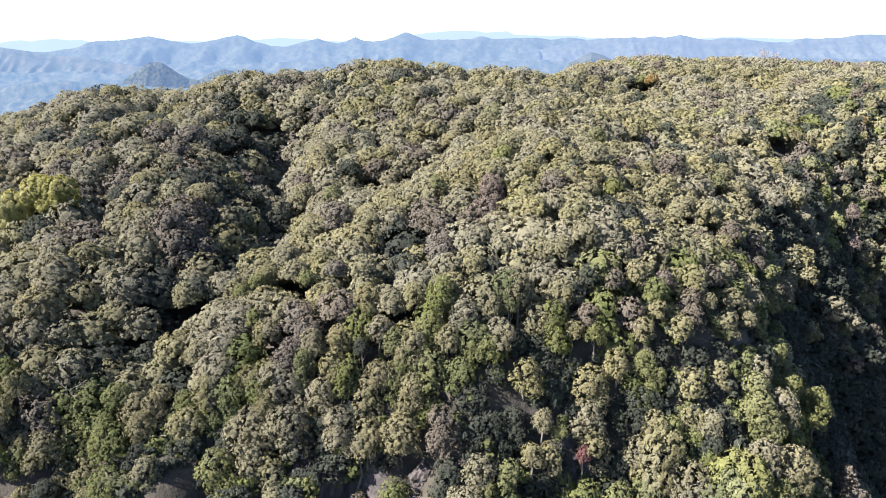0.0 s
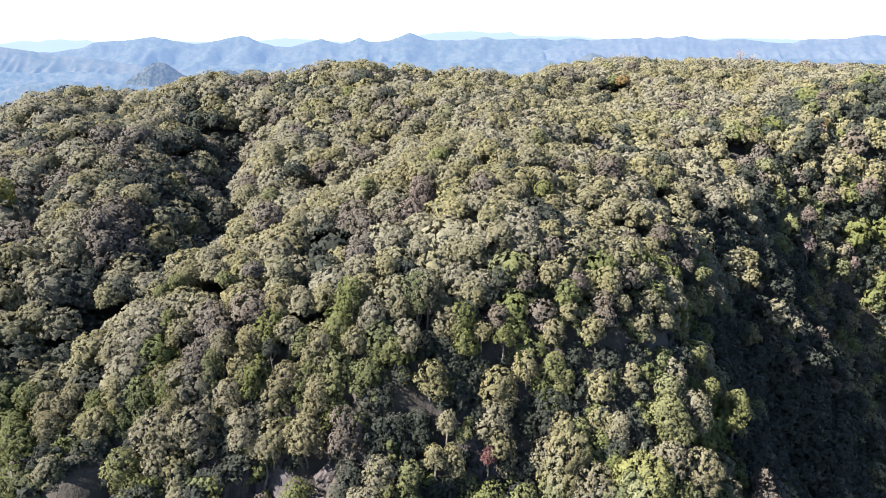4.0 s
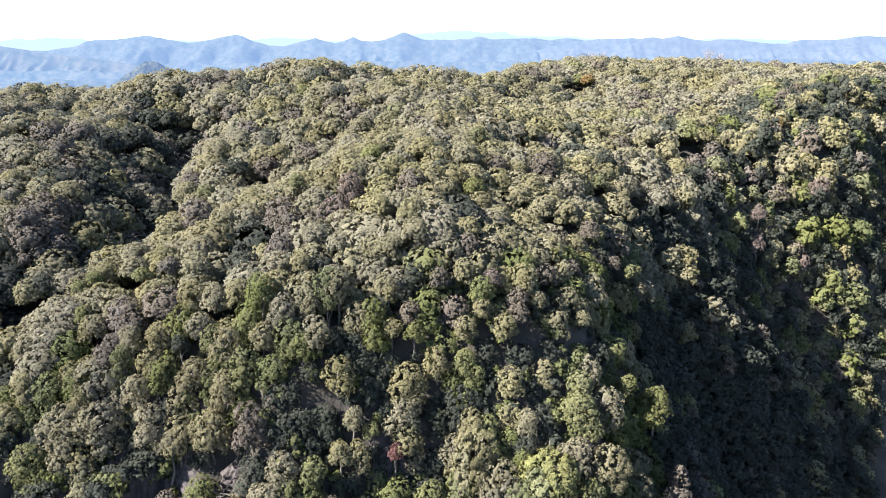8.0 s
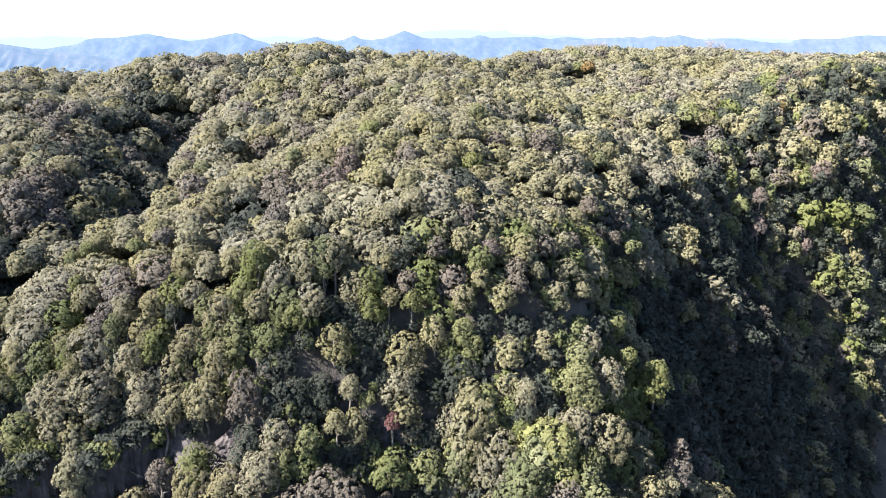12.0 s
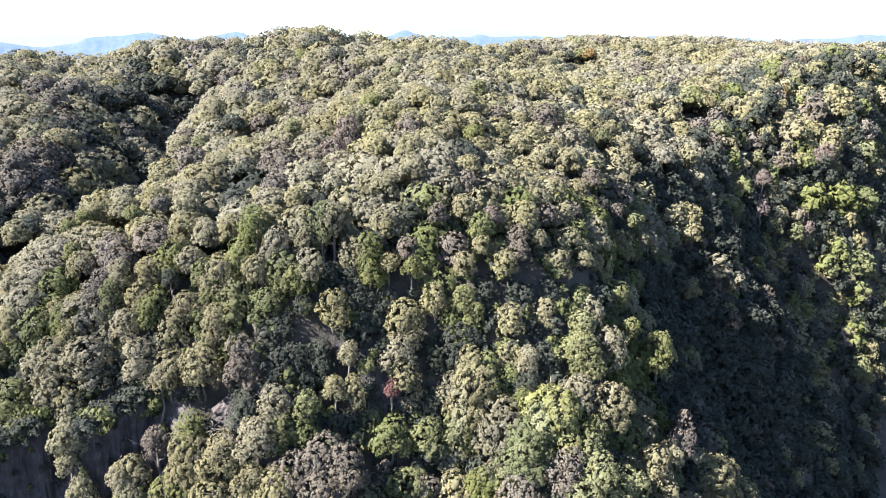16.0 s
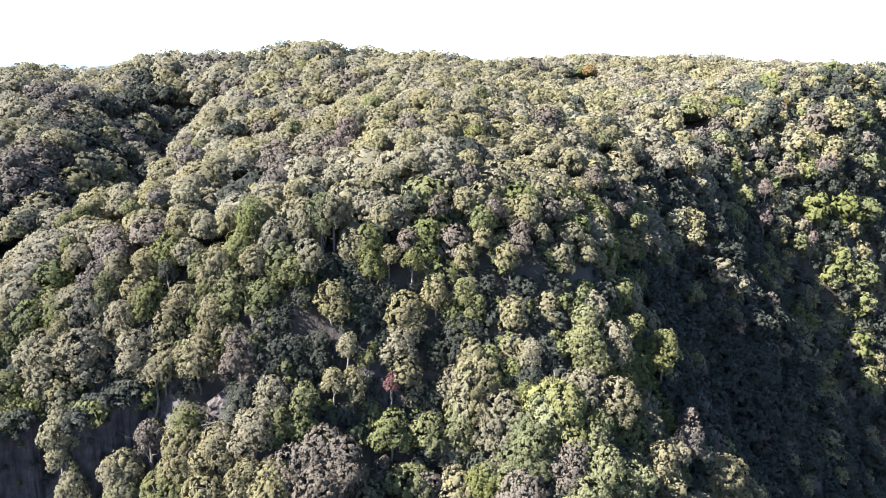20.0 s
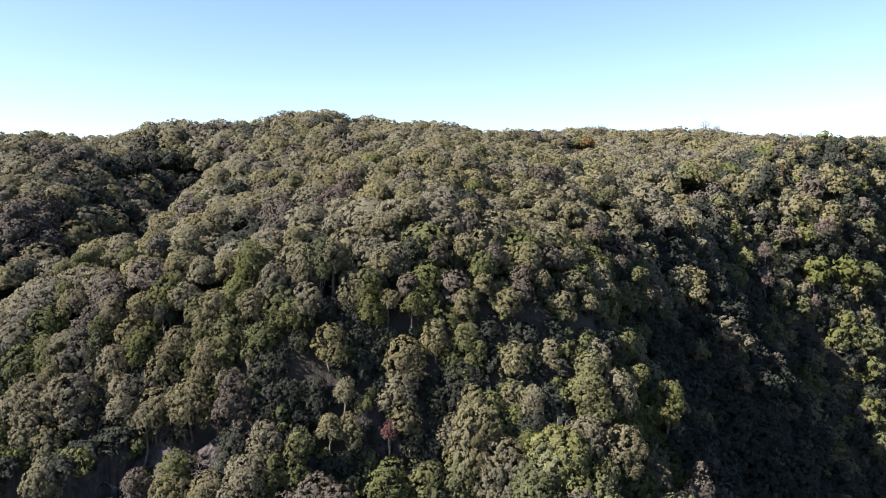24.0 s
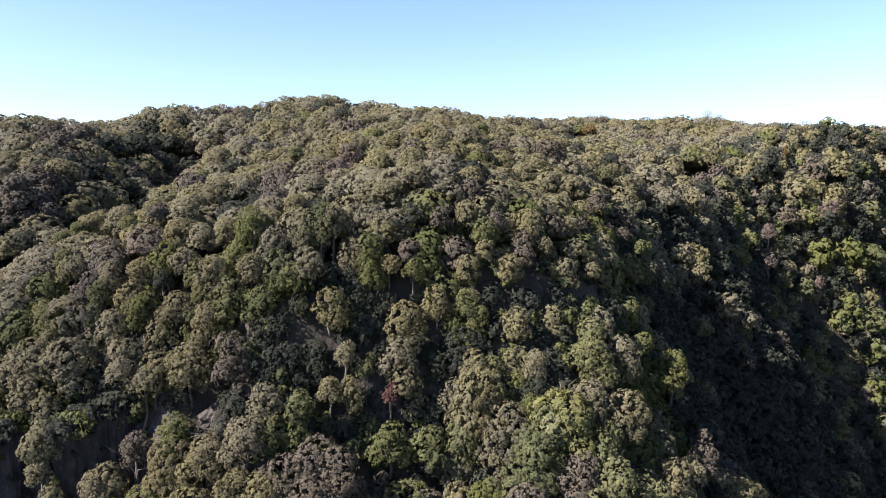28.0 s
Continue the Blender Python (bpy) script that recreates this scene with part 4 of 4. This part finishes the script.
# the three hundred nearest trees are things of their own, the rest of the wood is one mass
odd = wood.trees[:face_count] + [t for t in wood.trees[face_count:] if t[0] in ("bamboo", "red") or (t[0] == "pink" and t[2] < 260)]
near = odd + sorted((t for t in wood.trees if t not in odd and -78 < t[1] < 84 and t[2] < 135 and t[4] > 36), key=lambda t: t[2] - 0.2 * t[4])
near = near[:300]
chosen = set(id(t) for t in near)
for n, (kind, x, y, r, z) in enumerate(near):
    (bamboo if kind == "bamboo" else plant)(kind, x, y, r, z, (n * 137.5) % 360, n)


def mass(name, label, trees, shapes, spread=1.0):
    """Many trees as one mesh, with a material for each kind."""
    kinds = list(LEAVES)
    vs, fs, ms, bs, n = [], [], [], [], 0
    for i, (kind, x, y, r, z) in enumerate(trees):
        v, f, b = shapes[i % len(shapes)]
        a = i * 2.39996
        c, s = math.cos(a), math.sin(a)
        w = v * np.array([spread * r, spread * r, r])
        w = np.stack([w[:, 0] * c - w[:, 1] * s + x, w[:, 0] * s + w[:, 1] * c + y, w[:, 2] + z], 1)
        bs.append(np.stack([b[:, 0] * c - b[:, 1] * s, b[:, 0] * s + b[:, 1] * c, b[:, 2]], 1))
        vs.append(w); fs.append(f + n); ms.append(np.full(len(f), kinds.index(kind)))
        n += len(w)
    me = link_mesh(name, np.concatenate(vs), np.concatenate(fs), list(LEAVES.values()), np.concatenate(ms), smooth=True, normals=np.concatenate(bs))
    return tagged(new(name, me), label, "forest", kind="stuff")


rest = [t for t in wood.trees if id(t) not in chosen]
# low growth between the trees of the steep face and its brink
bushes = []
low = (np.abs(ts + 15) < 21) & (tx < 78) & (tx > -0.64 * ty - 2) & (tz > 98 - 0.70 * ty - 4)
for i in np.nonzero(low)[0][:950]:
    x, y = tx[i], ty[i]
    if (x - OUTCROP[0]) ** 2 + (y - OUTCROP[1]) ** 2 < 7:
        continue
    if -47 < x < -8 and tz[i] < 57 and y < 111 and pick[i] > 0.12:
        continue
    r = 1.1 + 1.5 * pick[i]
    # mostly dark leaves, the shade between crowns put into the colour
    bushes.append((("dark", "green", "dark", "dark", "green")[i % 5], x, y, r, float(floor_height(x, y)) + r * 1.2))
# scrub that hangs over the bare walls, and tufts in their furrows
for (ax, ay), (bx, by), (za, zb) in CLIFFS:
    run = math.hypot(bx - ax, by - ay)
    ox, oy = (by - ay) / run, (ax - bx) / run
    for n in range(46):
        u = n * 0.618034 % 1
        top = za + (zb - za) * u
        back, z, r = (0.4 + 0.13 * n, top + 1.7 + 0.02 * n, 1.5 + 0.9 * (n * 0.37 % 1)) if n < 28 else (0.5, top - 1.5 - 0.75 * (n - 28), 0.5 + 0.6 * (n * 0.37 % 1))
        # dark leaves again, colour standing in for shade along the walls
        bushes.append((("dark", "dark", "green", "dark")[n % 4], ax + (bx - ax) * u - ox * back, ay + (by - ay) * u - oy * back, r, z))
mass("undergrowth", "scrub and creepers on the steep ground, coloured dark for shade", bushes, LOW)
shade_side = [t for t in rest if t[1] > 74 and float(brink(t[1], t[2])) < -3 and t[2] < 205]
shaded = set(id(t) for t in shade_side)
open_top = [t for t in rest if float(brink(t[1], t[2])) > 6]
on_top = set(id(t) for t in open_top)
mass("front_forest", "evergreen trees on the upper part of the steep face", [t for t in rest if id(t) not in on_top and id(t) not in shaded and t[2] < 160], NEXT)
mass("side_forest", "evergreen trees on the far flank of the gully", [t for t in rest if id(t) not in on_top and id(t) not in shaded and t[2] >= 160], FLANK)
mass("brink_forest", "broad merging evergreen crowns behind the brink of the face", [t for t in open_top if t[2] < 150], BROAD, 1.08)
mass("forest", "dense evergreen woodland crowns on the hillside", [t for t in open_top if 150 <= t[2] < 205], MID, 1.08)
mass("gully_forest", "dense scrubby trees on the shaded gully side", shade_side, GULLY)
mass("distant_forest", "dense evergreen woodland on the far crest", [t for t in open_top if t[2] >= 205], FAR, 1.08)


# ---- bare rock and dead wood on the face ----
def rock(name, label, x, y, z, sx, sy, sz, turn, seed, mat):
    b = bmesh.new()
    bmesh.ops.create_icosphere(b, subdivisions=4, radius=1.0)
    for v in b.verts:
        p = v.co * 1.7 + Vector((seed, 0, 0))
        k = 1 + 0.32 * noise.noise(p) + 0.16 * noise.noise(p * 2.7) + 0.07 * noise.noise(p * 7)
        v.co *= k
        v.co.y += 0.25 * round(2.5 * v.co.z + noise.noise(p * 1.5)) / 2.5
    me = bpy.data.meshes.new(name)
    b.to_mesh(me); b.free()
    me.materials.append(mat)
    ob = new(name, me)
    ob.matrix_world = pose(x, y, z, 12, 0, turn) @ Matrix.Diagonal((sx, sy, sz, 1))
    return tagged(ob, label, "rock")


rock("rock_outcrop", "pale grey limestone outcrop in the wooded slope", -3.2, 110.0, 50.4, 3.2, 2.2, 3.0, 30, 1.0, ROCK)


def cliff(name, label, p, q, low, tops, seed):
    """A bare, nearly upright rock wall from p to q in plan, cut back into the slope, with ledges and upright furrows."""
    p, q = np.array(p, float), np.array(q, float)
    along = (q - p) / np.linalg.norm(q - p)
    out = np.array([along[1], -along[0]])
    nu, nv, back = 52, 36, 4
    verts, faces = [], []
    for i in range(nu):
        u = i / (nu - 1)
        base = p + (q - p) * u - out * (7.0 if i in (0, nu - 1) else 0.0)
        top = tops[0] + (tops[1] - tops[0]) * u + 1.6 * noise.noise(Vector((i * 0.22, seed, 3.0)))
        for j in range(nv + back):
            v = min(j / (nv - 1), 1.0)
            z = low + (top - low) * v
            a = Vector((i * 0.14 + seed, 0.0, z * 0.09))
            push = 0.8 * noise.noise(a) + 0.4 * noise.noise(a * 3.1) + 0.20 * noise.noise(Vector((i * 0.9, seed, z * 0.15))) + 0.12 * noise.noise(a * 9)
            push += 0.3 * abs((z * 0.35 + 0.6 * noise.noise(a)) % 1 - 0.5) - 1.2 * v
            if j >= nv:
                push, z = push - 2.0 * (j - nv + 1), z + 0.3 * (j - nv + 1)
            verts.append((*(base + out * push), z))
    for i in range(nu - 1):
        for j in range(nv + back - 1):
            k = i * (nv + back) + j
            faces.append((k, k + nv + back, k + nv + back + 1, k + 1))
    return tagged(new(name, link_mesh(name, verts, faces, [SHADE_ROCK])), label, "cliff", kind="structure")


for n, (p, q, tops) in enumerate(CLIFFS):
    cliff("cliff", "furrowed bare cliff under overhanging trees, its shade toned into the rock", p, q, 26, tops, 2.0 + 5 * n)


def dead_tree(x, y, z, tall, lean, turn, seed):
    """A bleached dead tree: a crooked trunk and forked bare branches."""
    root = new("dead_tree")
    root.matrix_world = pose(x, y, z, lean, 0, turn)
    tagged(root, "bleached dead tree with bare forked branches", "dead tree", "dead trees on the face")
    g = np.random.default_rng(seed)
    t = new("trunk", link_mesh("trunk", *stick((0, 0, -1.5), (0.2, 0, tall), 0.10, 0.04, 6, 0.45, seed), [PALE_BARK], smooth=True))
    t.parent = root
    for j in range(8):
        h = tall * (0.35 + 0.08 * j)
        a = j * 2.4 + seed
        l = tall * g.uniform(0.25, 0.5)
        p = np.array([0.12, 0, h])
        e = p + np.array([l * math.cos(a), l * math.sin(a), l * g.uniform(0.3, 0.9)])
        br = new("branch", link_mesh("branch", *stick(p, e, 0.05, 0.025, 5, 0.3, seed + j), [PALE_BARK], smooth=True))
        br.parent = root
        for i in range(2):
            q = p + (e - p) * (0.45 + 0.3 * i)
            d = e - p + g.normal(0, 0.35 * l, 3)
            tw = new("twig", link_mesh("twig", *stick(q, q + d * 0.55, 0.04, 0.02, 4, 0.1, seed + j + i), [PALE_BARK], smooth=True))
            tw.parent = br
    return root


for x, y, tall, lean, turn, seed in ((-16.5, 107.5, 5.5, 25, 10, 1), (-67, 116, 6.5, 10, 60, 4), (-26, 105.5, 4.0, 30, -30, 7), (-6, 105, 3.5, 20, 80, 9)):
    dead_tree(x, y, float(floor_height(x, y)) + 0.2, tall, lean, turn, seed)


def bare_tree(x, y, over, turn, seed):
    """A leafless tree that stands over the skyline: a trunk, spreading branches and fine twigs."""
    base = float(floor_height(x, y))
    tall = float(canopy(x, y)) - base + over
    root = new("bare_tree")
    root.matrix_world = pose(x, y, base, 0, 0, turn)
    tagged(root, "leafless grey tree with fine bare twigs on the skyline", "tree", "bare trees on the crest")
    g = np.random.default_rng(seed)
    new("trunk", link_mesh("trunk", *stick((0, 0, -1), (0.3, 0.1, tall * 0.8), 0.3, 0.12, 7, 0.4, seed), [GREY_TWIG], smooth=True)).parent = root
    for j in range(13):
        a = j * 2.4 + seed
        p = np.array([0.2, 0.05, tall * (0.45 + 0.027 * j)])
        out = g.uniform(1.4, 3.6)
        e = p + np.array([out * math.cos(a), out * math.sin(a), max(tall * g.uniform(0.84, 1.0) - p[2], 1.0)])
        br = new("branch", link_mesh("branch", *stick(p, e, 0.12, 0.05, 5, 0.3, seed + j), [GREY_TWIG], smooth=True))
        br.parent = root
        for i in range(4):
            q = p + (e - p) * (0.5 + 0.15 * i)
            d = np.array([g.normal(0, 0.9), g.normal(0, 0.9), g.uniform(0.3, 1.6)])
            new("twig", link_mesh("twig", *stick(q, q + d, 0.05, 0.03, 4, 0.1, seed + j + i), [GREY_TWIG], smooth=True)).parent = br
    return root


GREY_TWIG = rough_stuff("grey_twigs", [(0.3, (0.10, 0.084, 0.075)), (0.7, (0.18, 0.155, 0.140))], 1.5)
for x, y, over, turn, seed in ((116, 423, 3.2, 0, 21), (121, 420, 2.2, 70, 24), (178, 410, 3.0, 40, 22), (184, 408, 2.2, 10, 25), (226, 396, 3.0, 90, 23), (-52, 288, 2.2, 20, 26)):
    bare_tree(x, y, over, turn, seed)
